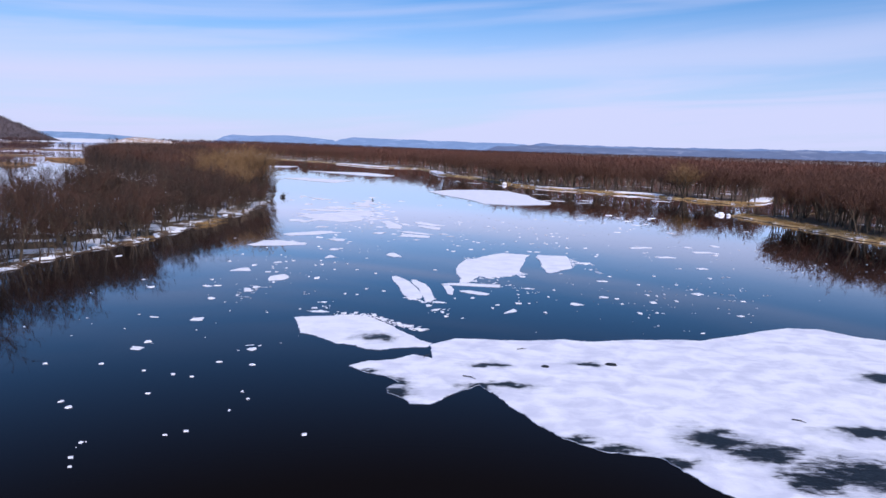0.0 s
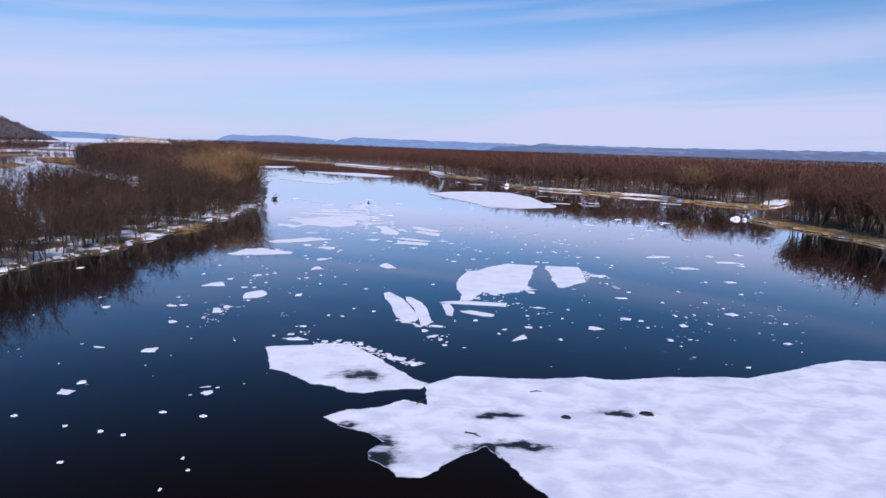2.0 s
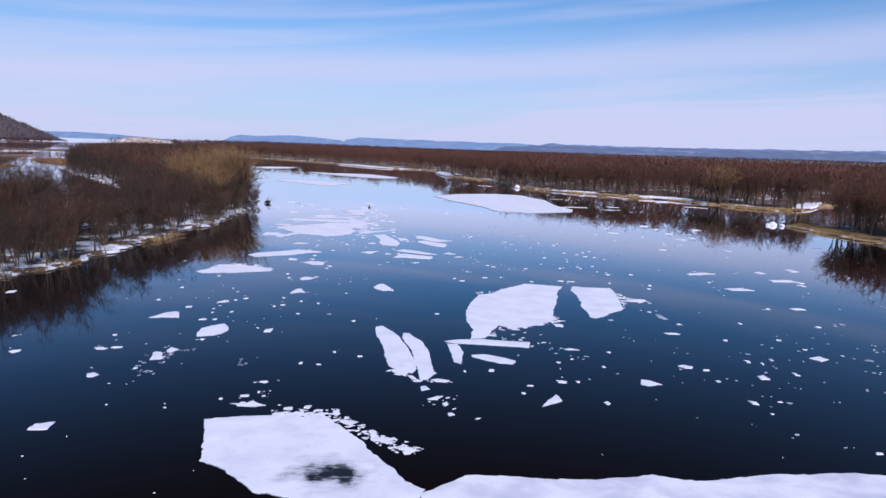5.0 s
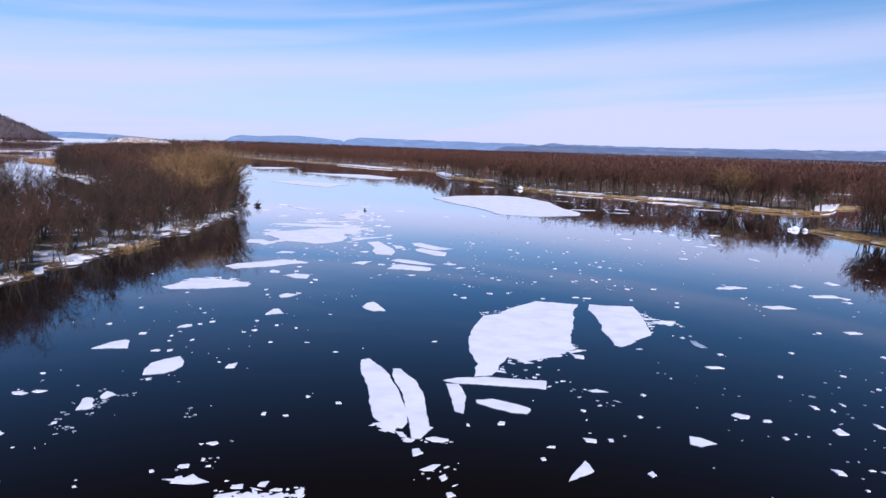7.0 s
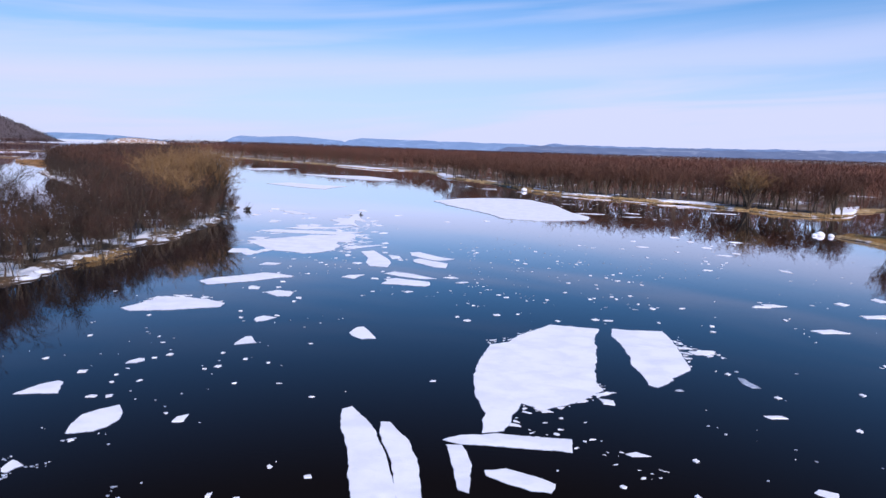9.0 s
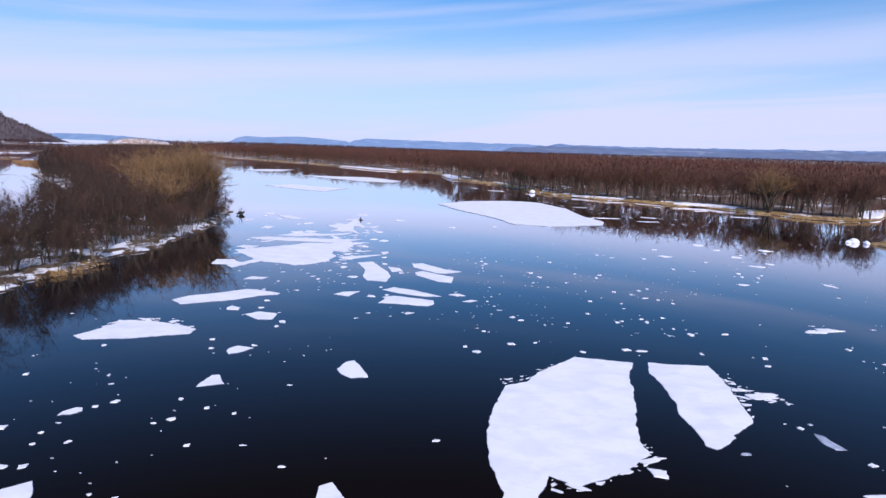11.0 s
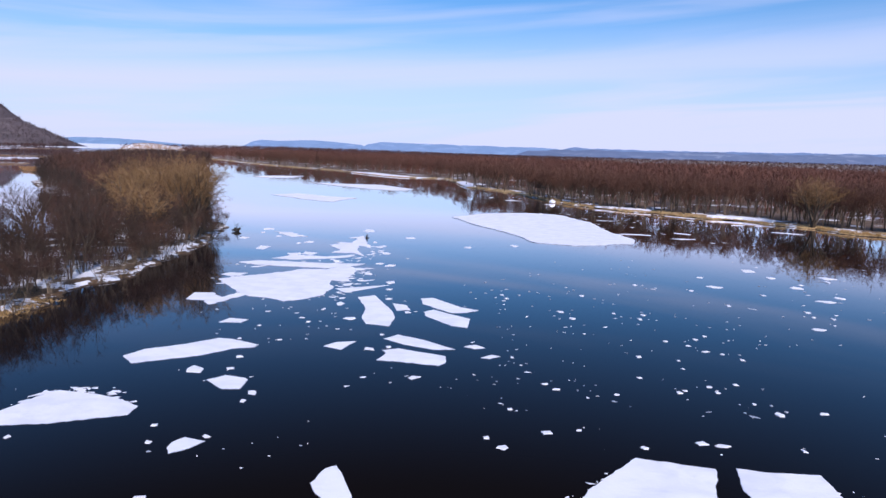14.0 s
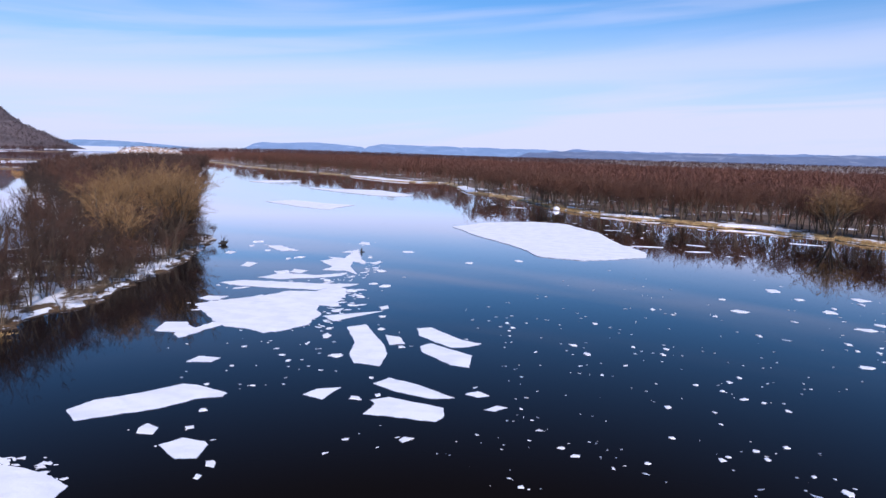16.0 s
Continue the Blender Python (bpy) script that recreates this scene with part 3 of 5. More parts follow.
floe([(-6.6, 165.8), (-5.4, 167.3), (-0.4, 163.0), (-0.7, 158.7), (-2.7, 159.4), (-6.1, 163.6)],
     "small white angular floe of river ice", None, 0.055, 0.42, 0.10, 25)
floe([(-10.2, 152.8), (-8.8, 154.6), (-5.8, 153.0), (-2.0, 149.8), (-4.0, 149.3), (-7.8, 150.9)],
     "small white angular floe of river ice", None, 0.055, 0.42, 0.10, 26)
floe([(-9.9, 145.1), (-9.2, 147.5), (-9.8, 148.4), (-8.1, 149.3), (-2.9, 147.2), (-2.9, 145.0), (-3.4, 144.1), (-7.1, 144.8)],
     "small white angular floe of river ice", None, 0.055, 0.42, 0.10, 27)
floe([(-16.3, 149.1), (-15.3, 150.7), (-13.1, 151.3), (-14.2, 148.1)],
     "small white angular floe of river ice", None, 0.055, 0.42, 0.10, 28)
floe([(-1.0, 150.9), (0.2, 151.8), (1.3, 150.7), (0.2, 150.1)],
     "small white angular floe of river ice", None, 0.055, 0.42, 0.10, 29)
floe([(0.8, 147.2), (2.0, 148.3), (2.9, 147.9), (1.7, 147.0)],
     "small white angular floe of river ice", None, 0.055, 0.42, 0.10, 30)
floe([(-31.0, 157.1), (-30.4, 159.1), (-27.9, 158.8), (-28.3, 157.2)],
     "small white angular floe of river ice", None, 0.055, 0.42, 0.10, 31)
floe([(-6.7, 292.3), (3.4, 306.5), (18.8, 314.0), (29.6, 309.5), (36.6, 287.6), (38.0, 263.2), (41.1, 247.2), (39.0, 241.6), (29.7, 236.7), (24.2, 233.4), (14.8, 237.2), (11.9, 247.9), (8.3, 257.1), (1.2, 269.2)],
     "very wide flat white floe off the wooded bank", None, 0.15, 2.5, 0.8, 32)
floe([(-88.6, 365.3), (-80.1, 378.3), (-62.0, 364.7), (-49.6, 359.7), (-53.6, 347.2), (-55.6, 336.3), (-68.8, 345.2)],
     "thin pale floe far out on the river", None, 0.12, 2.5, 0.8, 33)
floe([(-96.5, 468.1), (-79.1, 462.8), (-54.1, 463.0), (-32.5, 432.0), (-35.4, 417.3), (-51.8, 420.6), (-79.5, 446.3)],
     "long pale floe far out on the river", None, 0.2, 2.5, 0.8, 34)
floe([(-149.4, 520.9), (-140.9, 541.3), (-120.7, 546.0), (-122.5, 519.7), (-135.6, 508.8)],
     "thin pale floe far out on the river", None, 0.2, 2.5, 0.8, 35)
floe([(-545.2, 762.3), (-530.4, 833.3), (-506.7, 833.7), (-473.5, 786.8), (-469.0, 732.7), (-485.3, 683.0)],
     "wide pale ice field in the backwater", None, 0.055, 2.5, 0.8, 36)
floe([(-309.9, 439.3), (-302.9, 463.2), (-282.0, 456.3), (-268.2, 429.6), (-278.0, 419.5), (-283.5, 401.8)],
     "wide pale ice field in the backwater", None, 0.055, 2.5, 0.8, 37)
floe([(-1166.6, 1557.2), (-1192.9, 1722.8), (-1095.7, 1688.8), (-968.4, 1501.6), (-939.9, 1357.8), (-962.3, 1298.1)],
     "wide pale ice field in the backwater", None, 0.055, 2.5, 0.8, 38)
floe([(-42.1, 186.2), (-41.2, 188.3), (-38.1, 188.4), (-38.4, 186.8), (-39.5, 185.1)],
     "thin pointed white floe beside the broken field", None, 0.055, 0.8, 0.35, 39)
floe([(-33.4, 100.3), (-32.7, 102.4), (-31.7, 103.4), (-31.2, 103.1), (-30.2, 100.8)],
     "white wedge-shaped floe broken off square at one end", None, 0.055, 0.42, 0.10, 40)
floe([(-25.5, 93.8), (-26.0, 95.4), (-26.1, 96.9), (-25.5, 97.9), (-24.4, 98.9), (-23.5, 97.5), (-23.1, 96.3), (-23.4, 95.1), (-23.9, 94.3)],
     "small rounded white floe of river ice", None, 0.055, 0.42, 0.10, 41)
floe([(-26.88, 86.25), (-27.12, 87.17), (-27.52, 88.32), (-27.32, 88.54), (-26.93, 88.57), (-26.51, 88.2), (-26.32, 87.53), (-25.94, 87.07), (-25.98, 86.6), (-26.26, 86.39)],
     "ragged white floe with a trail of brash", None, 0.055, 0.42, 0.10, 42)
floe([(-26.51, 88.91), (-26.53, 89.54), (-26.47, 89.97), (-25.9, 89.7), (-25.44, 89.31), (-25.71, 88.98), (-25.84, 88.46), (-26.21, 88.53)],
     "small ragged floe in a trail of crumbled ice", None, 0.05, 0.3, 0.06, 58)
floe([(7.8, 78.2), (8.0, 78.9), (9.3, 80.9), (9.6, 79.6)],
     "small four-cornered white floe", None, 0.055, 0.42, 0.10, 43)
floe([(17.5, 85.2), (18.2, 85.0), (19.0, 84.1), (17.7, 83.6), (17.1, 83.9)],
     "small white wedge of river ice", None, 0.055, 0.42, 0.10, 44)
floe([(-16.4, 76.8), (-15.2, 77.1), (-14.9, 77.6), (-14.3, 77.1), (-13.6, 76.7), (-14.4, 76.4)],
     "small white heap of broken ice", None, 0.055, 0.42, 0.10, 45)
floe([(-28.5, 108.0), (-28.5, 108.7), (-28.0, 109.5), (-27.5, 109.5), (-27.2, 108.9), (-27.7, 108.3)],
     "slim white wedge of river ice", None, 0.055, 0.42, 0.10, 46)
floe([(26.2, 109.5), (26.7, 109.1), (26.8, 107.9), (27.0, 106.9), (26.3, 106.9), (25.9, 107.9)],
     "half-sunk grey slab of wet ice", WET_ICE, 0.035, 0.42, 0.10, 47)
melt_hole(9.9, 58.4, 0.34, SHEET)
melt_hole(16.4, 59.6, 0.45, SHEET)


def chunk_mesh(seed):
    """A flat splinter of ice with a jagged outline, broken straight on some sides."""
    rng = random.Random(seed)
    k = rng.randint(4, 6)
    turn = rng.uniform(0, 6.28)
    corner = [(math.cos(turn + 2 * math.pi * i / k + rng.uniform(-0.45, 0.45)) * rng.uniform(0.65, 1.2), math.sin(turn + 2 * math.pi * i / k + rng.uniform(-0.45, 0.45)) * rng.uniform(0.65, 1.2))
              for i in range(k)]
    pts = []
    for (ax, ay), (bx, by) in zip(corner, corner[1:] + corner[:1]):
        for f in (0.0, 0.33, 0.66):
            j = 0.07 if f else 0.0
            pts.append((ax + (bx - ax) * f + rng.uniform(-j, j), ay + (by - ay) * f + rng.uniform(-j, j)))
    rings = [[(x, y, -0.5) for x, y in pts], [(x, y, 0.6) for x, y in pts], [(x * 0.93, y * 0.93, 1.0 + 0.3 * x * math.cos(turn)) for x, y in pts]]
    return slab(rings)


CHUNKS = []
for s in range(12):
    v, f = chunk_mesh(100 + s)
    me = bpy.data.meshes.new("ice_chunk")
    me.from_pydata(v, [], f)
    me.materials.append(WET_ICE if s == 11 else FLOE_ICE)
    CHUNKS.append(me)


CRUMBS = []


def chunk(x, y, lx, ly, deg=0.0, thick=0.06, kind=None):
    """A loose small piece of ice; lx, ly are its half lengths."""
    ob = new("ice_chunk", CHUNKS[kind if kind is not None else int(abs(x * 7.3 + y * 3.1)) % 11])
    ob.matrix_basis = pose(x, y, 0, 0, 0, deg) @ Matrix.Diagonal((lx, ly, thick, 1))
    CRUMBS.append((x, y, lx, ly))
    return tagged(ob, "small white broken piece of drifting river ice", "ice chunk", "loose ice chunks")


chunk(-27.9, 71.8, 0.96, 0.92)
chunk(-29.6, 60.7, 0.81, 0.57)
chunk(-29.5, 62.9, 0.41, 0.48)
chunk(-18.7, 61.5, 0.56, 0.66)
chunk(-20.5, 57.4, 0.35, 0.29)
chunk(-17.3, 56.9, 0.34, 0.33)
chunk(-9.5, 42.6, 0.26, 0.26)
chunk(-29.3, 47.2, 0.21, 0.29)
chunk(-28.1, 46.2, 0.30, 0.42)
chunk(-23.5, 49.3, 0.27, 0.19)
chunk(-30.7, 56.0, 0.27, 0.30)
chunk(-35.5, 55.6, 0.23, 0.25)
chunk(-26.2, 54.5, 0.23, 0.18)
chunk(-23.3, 53.8, 0.23, 0.22)
chunk(-21.5, 53.4, 0.23, 0.21)
chunk(-16.2, 50.3, 0.21, 0.22)
chunk(-15.3, 48.8, 0.15, 0.21)
chunk(-16.0, 46.4, 0.11, 0.19)
chunk(-24.0, 40.4, 0.19, 0.19)
chunk(-23.5, 38.3, 0.23, 0.19)
chunk(-22.9, 37.1, 0.18, 0.14)
chunk(-19.0, 41.9, 0.23, 0.13)
chunk(-17.8, 42.6, 0.26, 0.19)
chunk(-40.1, 87.5, 0.57, 0.70)
chunk(-29.8, 81.9, 0.54, 0.59)
chunk(-55.7, 110.6, 0.64, 0.94)
chunk(-32.8, 89.0, 0.69, 0.35)
chunk(-19.0, 96.8, 0.57, 0.92)
chunk(-13.2, 86.7, 0.21, 0.35)
chunk(-11.5, 86.5, 0.27, 0.17)
chunk(-15.2, 81.7, 0.46, 0.35)
chunk(-15.8, 78.5, 0.50, 0.30)
chunk(-11.8, 76.3, 0.50, 0.33)
chunk(-9.5, 76.1, 0.41, 0.21)
chunk(-8.1, 75.9, 0.33, 0.50)
chunk(-31.0, 105.7, 0.51, 0.57)
chunk(-1.6, 81.4, 0.41, 0.64)
chunk(-0.3, 83.3, 0.85, 0.41)
chunk(-17.4, 77.7, 0.17, 0.20)
chunk(-8.1, 89.2, 0.32, 0.30)
chunk(-10.7, 90.2, 0.19, 0.24)
chunk(-26.1, 100.5, 0.34, 0.36)
chunk(-27.4, 100.4, 0.47, 0.36)
chunk(22.9, 89.1, 0.74, 0.56)
chunk(24.4, 88.4, 0.41, 0.31)
chunk(10.3, 84.0, 0.58, 0.37)
chunk(13.0, 102.6, 0.72, 0.71)
chunk(25.4, 100.6, 1.11, 0.47)
chunk(30.4, 98.6, 0.31, 0.40)
chunk(24.4, 85.4, 0.27, 0.35)
chunk(43.4, 138.6, 1.67, 0.91)
chunk(53.4, 140.6, 1.20, 1.15)
chunk(60.6, 143.9, 1.15, 1.78)
chunk(54.1, 134.0, 3.06, 1.17)
chunk(43.9, 126.3, 2.48, 1.21)
chunk(46.6, 114.5, 1.27, 0.76)
chunk(29.0, 86.8, 0.63, 0.77)
chunk(32.3, 92.2, 0.25, 0.38)
chunk(29.7, 91.4, 0.31, 0.45)
chunk(25.4, 80.5, 0.41, 0.47)
chunk(32.6, 88.0, 0.41, 0.58)
chunk(6.6, 81.0, 0.24, 0.32)
chunk(1.8, 85.9, 0.21, 0.26)
chunk(4.2, 86.4, 0.33, 0.46)
chunk(0.1, 78.1, 0.31, 0.46)
chunk(0.6, 76.2, 0.30, 0.33)
chunk(13.1, 79.4, 0.33, 0.40)
chunk(14.9, 88.4, 0.22, 0.30)
chunk(16.4, 92.9, 0.28, 0.31)
chunk(7.3, 82.8, 0.35, 0.17)
chunk(56.4, 132.8, 0.64, 0.87)
chunk(25.6, 116.5, 1.39, 0.72)
chunk(10.8, 89.2, 0.23, 0.23)
chunk(11.7, 84.1, 0.23, 0.22)
chunk(-26.7, 109.8, 0.31, 0.28)
chunk(-20.3, 108.1, 0.38, 0.43)
chunk(-17.5, 104.1, 0.27, 0.25)
chunk(-18.5, 110.3, 0.26, 0.33)
chunk(-21.1, 111.8, 0.24, 0.25)
chunk(-16.2, 109.4, 0.22, 0.22)
chunk(-10.6, 101.7, 0.28, 0.17)
chunk(-29.2, 116.4, 0.22, 0.31)
chunk(-36.0, 116.0, 0.28, 0.37)
chunk(-25.8, 110.9, 0.32, 0.43)
chunk(-25.3, 104.1, 0.22, 0.14)
chunk(-1.2, 106.1, 0.32, 0.20)
chunk(2.1, 126.3, 0.54, 0.54)
chunk(5.8, 129.2, 0.57, 0.47)
chunk(1.0, 127.8, 0.32, 0.34)
chunk(17.4, 128.5, 0.57, 0.47)
chunk(24.7, 127.9, 0.28, 0.36)
chunk(25.6, 110.3, 0.32, 0.33)
chunk(30.6, 127.1, 0.32, 0.48)
chunk(29.8, 124.7, 0.39, 0.34)
chunk(41.1, 137.8, 1.55, 0.85)
chunk(41.1, 131.0, 0.34, 0.57)
chunk(-23.6, 140.8, 0.50, 0.37)
chunk(-19.5, 132.9, 0.31, 0.41)
chunk(-18.4, 168.7, 0.58, 1.14)
chunk(-15.8, 161.3, 0.97, 0.95)
chunk(-13.5, 184.4, 0.94, 1.31)
chunk(-12.2, 172.9, 0.56, 0.82)
chunk(-8.7, 165.4, 0.46, 0.52)
chunk(-44.5, 216.5, 1.62, 2.87)
chunk(-36.2, 209.5, 1.93, 1.69)
chunk(-27.3, 250.4, 2.85, 2.87)
chunk(-15.5, 200.1, 1.09, 1.40)
chunk(-15.2, 238.7, 1.70, 1.53)
chunk(-52.9, 248.0, 1.75, 2.18)
chunk(-53.3, 230.2, 1.34, 1.76)
chunk(-11.3, 148.8, 1.12, 0.56)
chunk(-9.3, 149.7, 0.37, 0.45)
chunk(-24.5, 127.4, 0.34, 0.29)
chunk(-23.5, 124.5, 0.32, 0.25)
chunk(-23.9, 144.5, 0.42, 0.41)
chunk(3.1, 133.6, 0.31, 0.26)
chunk(4.1, 147.8, 0.28, 0.26)
chunk(8.3, 129.9, 0.26, 0.22)
chunk(18.8, 128.2, 0.70, 0.38)
chunk(30.0, 135.5, 0.49, 0.31)
chunk(7.6, 138.8, 0.45, 0.31)
chunk(6.7, 140.1, 0.39, 0.29)
chunk(10.2, 137.0, 0.20, 0.22)
chunk(22.3, 141.1, 0.33, 0.36)
chunk(-1.3, 226.3, 0.99, 1.55)
chunk(9.5, 230.7, 0.93, 1.37)
chunk(12.8, 127.2, 0.34, 0.30)
chunk(44.4, 260.1, 4.79, 0.50, -5, 0.1)
chunk(73.2, 314.4, 7.47, 0.67, -42, 0.1)
chunk(85.1, 293.9, 2.87, 0.50, 18, 0.1)
chunk(91.8, 274.3, 5.46, 0.50, -28, 0.1)
chunk(58.5, 265.0, 3.03, 0.50, -32, 0.1)
chunk(62.7, 197.9, 1.59, 0.50, -78, 0.1)
chunk(90.5, 291.9, 1.09, 0.50, -40, 0.1)
chunk(73.1, 304.3, 2.46, 0.50, -57, 0.1)
chunk(31.3, 355.6, 2.27, 0.50, -17, 0.1)
chunk(8.5, 386.3, 1.74, 0.50, -45, 0.1)
chunk(17.1, 371.9, 4.42, 0.50, -22, 0.1)
chunk(4.3, 178.2, 0.37, 0.36, 0)
chunk(5.0, 175.9, 0.36, 0.46, -4)
chunk(16.5, 179.6, 0.46, 0.63, 20)
chunk(27.0, 189.4, 0.42, 0.63, -14)
chunk(19.2, 169.0, 0.47, 0.4, -18)
chunk(12.0, 168.8, 0.54, 0.49, 13)
chunk(13.1, 165.3, 0.45, 0.63, 8)
chunk(13.4, 158.1, 0.35, 0.3, -24)
chunk(13.0, 138.1, 0.29, 0.31, 1)
chunk(40.6, 198.6, 0.75, 0.76, 9)
chunk(40.4, 190.0, 1.46, 0.98, -11)
chunk(52.4, 207.2, 1.43, 2.03, 7)
chunk(53.8, 200.3, 0.96, 1.01, 19)
chunk(64.8, 201.6, 1.47, 1.5, -7)
chunk(54.2, 191.7, 1.33, 1.58, 22)
chunk(56.5, 194.3, 0.45, 0.74, -9)
chunk(35.2, 186.5, 0.5, 0.6, 1)
chunk(45.8, 184.7, 0.49, 0.6, 20)
chunk(53.9, 181.6, 1.75, 1.17, -20)
chunk(57.8, 184.3, 0.82, 0.94, 9)
chunk(37.4, 176.3, 0.37, 0.62, 0)
chunk(23.1, 168.6, 0.34, 0.5, 21)
chunk(22.1, 166.3, 0.33, 0.47, 4)
chunk(26.4, 157.4, 0.32, 0.38, -2)
chunk(28.0, 158.9, 0.3, 0.32, -24)
chunk(44.2, 164.3, 1.03, 0.88, -4)
chunk(47.5, 173.7, 0.51, 0.61, -10)
chunk(46.9, 170.8, 0.35, 0.46, -20)
chunk(49.2, 170.4, 0.35, 0.57, 10)
chunk(22.5, 156.2, 0.34, 0.36, -12)
chunk(24.6, 154.7, 0.31, 0.35, -4)
chunk(26.0, 152.6, 0.59, 0.33, 20)
chunk(27.5, 151.8, 0.32, 0.26, 15)
chunk(28.9, 150.0, 0.46, 0.37, -6)
chunk(17.8, 149.7, 0.41, 0.41, -21)
chunk(21.8, 148.9, 0.25, 0.23, 17)
chunk(21.4, 146.2, 0.24, 0.21, 17)
chunk(16.2, 142.9, 0.36, 0.23, -18)
chunk(19.0, 139.2, 0.3, 0.37, -13)
chunk(19.7, 139.8, 0.28, 0.17, 21)
chunk(22.6, 139.6, 0.28, 0.3, -24)
chunk(25.1, 142.0, 0.36, 0.33, -1)
chunk(24.8, 137.1, 0.22, 0.24, 24)
chunk(26.1, 134.8, 0.43, 0.56, -7)
chunk(-37.3, 226.8, 1.12, 1.49, -7)
chunk(-46.5, 234.6, 0.82, 1.35, 4)
chunk(-39.0, 224.3, 0.55, 1.16, -3)
chunk(-61.3, 231.4, 1.36, 1.68, 15)
chunk(-52.3, 240.5, 0.73, 1.48, 16)
chunk(-33.1, 210.9, 1.98, 1.88, -8)
chunk(-17.9, 213.7, 1.02, 1.19, -10)
chunk(-20.2, 223.0, 1.65, 2.47, -24)
chunk(-22.6, 229.1, 0.57, 0.9, 17)
chunk(-17.7, 201.7, 0.83, 0.98, -8)
chunk(-13.0, 179.4, 0.6, 0.76, -24)
chunk(-10.6, 154.4, 0.33, 0.27, -10)
chunk(-20.0, 165.5, 0.38, 0.75, -14)
chunk(-20.4, 158.8, 0.29, 0.47, -16)
chunk(-25.8, 156.4, 0.28, 0.3, 3)
chunk(-26.2, 150.7, 0.31, 0.33, 14)
chunk(-21.7, 150.9, 0.31, 0.25, -17)
chunk(-33.9, 124.3, 0.25, 0.31, -14)
chunk(-21.2, 107.3, 0.22, 0.16, -15)
chunk(-27.9, 105.2, 0.19, 0.2, 10)
chunk(-27.4, 103.5, 0.22, 0.22, 6)
chunk(-20.4, 97.7, 0.18, 0.16, -10)
chunk(27.5, 104.8, 0.37, 0.34, 4)
chunk(23.9, 118.0, 0.33, 0.48, -7)
chunk(-31.5, 89.5, 0.56, 0.27, 23)
chunk(-36.0, 108.8, 0.27, 0.39, 7)
chunk(-24.6, 92.9, 0.22, 0.28, 22)
chunk(-14.9, 79.4, 0.16, 0.22, 5)
chunk(-14.3, 78.6, 0.19, 0.12, 17)
chunk(-10.4, 76.7, 0.34, 0.42, -13)
chunk(-27.1, 84.0, 0.25, 0.25, 14)
chunk(-33.8, 93.5, 0.3, 0.25, -11)
chunk(55.4, 130.5, 0.57, 0.67, 21)
chunk(58.1, 165.1, 0.79, 1.8, 21)
chunk(42.4, 114.0, 0.39, 0.44, -25)
chunk(35.2, 106.0, 0.32, 0.44, 5)
chunk(30.8, 90.8, 0.22, 0.43, -5)
chunk(36.6, 99.3, 0.29, 0.29, 20)
chunk(37.7, 96.0, 0.32, 0.27, 17)
chunk(27.7, 80.9, 0.29, 0.15, 1)
chunk(25.8, 78.3, 0.17, 0.16, -3)
chunk(37.4, 92.9, 1.11, 0.83)
chunk(38.2, 80.4, 0.60, 0.38)
chunk(42.3, 89.0, 0.44, 0.29)
chunk(44.2, 105.4, 0.47, 0.43)
chunk(30.0, 71.9, 0.32, 0.22)


def brash(name, count, place, size, label, seed, mat=None):
    """Many bits of ice in one mesh; place(rng) gives x, y."""
    rng, verts, faces = random.Random(seed), [], []
    for _ in range(count):
        x, y = place(rng)
        s = size * math.exp(rng.gauss(0, 0.7))
        lx, ly, a, k = s * rng.uniform(0.8, 1.8), s * rng.uniform(0.3, 0.9), rng.uniform(-0.9, 0.9), rng.randint(3, 6)
        n0 = len(verts)
        ring = []
        for i in range(k):
            r, t = rng.uniform(0.6, 1.25), 2 * math.pi * (i + rng.uniform(-0.3, 0.3)) / k
            u, v = math.cos(t) * lx * r, math.sin(t) * ly * r
            ring.append((x + u * math.cos(a) - v * math.sin(a), y + u * math.sin(a) + v * math.cos(a)))
        h = rng.uniform(0.015, 0.05)
        verts += [(px, py, -0.05) for px, py in ring] + [(px, py, h) for px, py in ring]
        faces += [(n0 + i, n0 + (i + 1) % k, n0 + k + (i + 1) % k, n0 + k + i) for i in range(k)]
        faces.append(tuple(range(n0 + k, n0 + 2 * k)))
    return tagged(mesh_object(name, verts, faces, mat or FLOE_ICE), label, "brash ice", kind="stuff")


def spread(x0, x1, y0, y1):
    return lambda r: (r.uniform(x0, x1), r.uniform(y0, y1))


def clusters(x0, x1, y0, y1, count, reach, seed):
    r0 = random.Random(seed)
    centres = [(r0.uniform(x0, x1), r0.uniform(y0, y1)) for _ in range(count)]

    def at(r):
        cx, cy = r.choice(centres)
        return cx + r.gauss(0, reach) * 1.6, cy + r.gauss(0, reach)
    return at


def along(points, reach):
    def at(r):
        i = r.randrange(len(points) - 1)
        f, (ax, ay), (bx, by) = r.random(), points[i], points[i + 1]
        return ax + (bx - ax) * f + r.gauss(0, reach), ay + (by - ay) * f + r.gauss(0, reach)
    return at


def round_chunks(r):
    """Crumbs that broke off the loose chunks and drift beside them."""
    x, y, lx, ly = r.choice(CRUMBS)
    a = r.uniform(0, 2 * math.pi)
    return x + math.cos(a) * (lx * 1.1 + abs(r.gauss(0, 0.7))), y + math.sin(a) * (ly * 1.1 + abs(r.gauss(0, 0.9)))


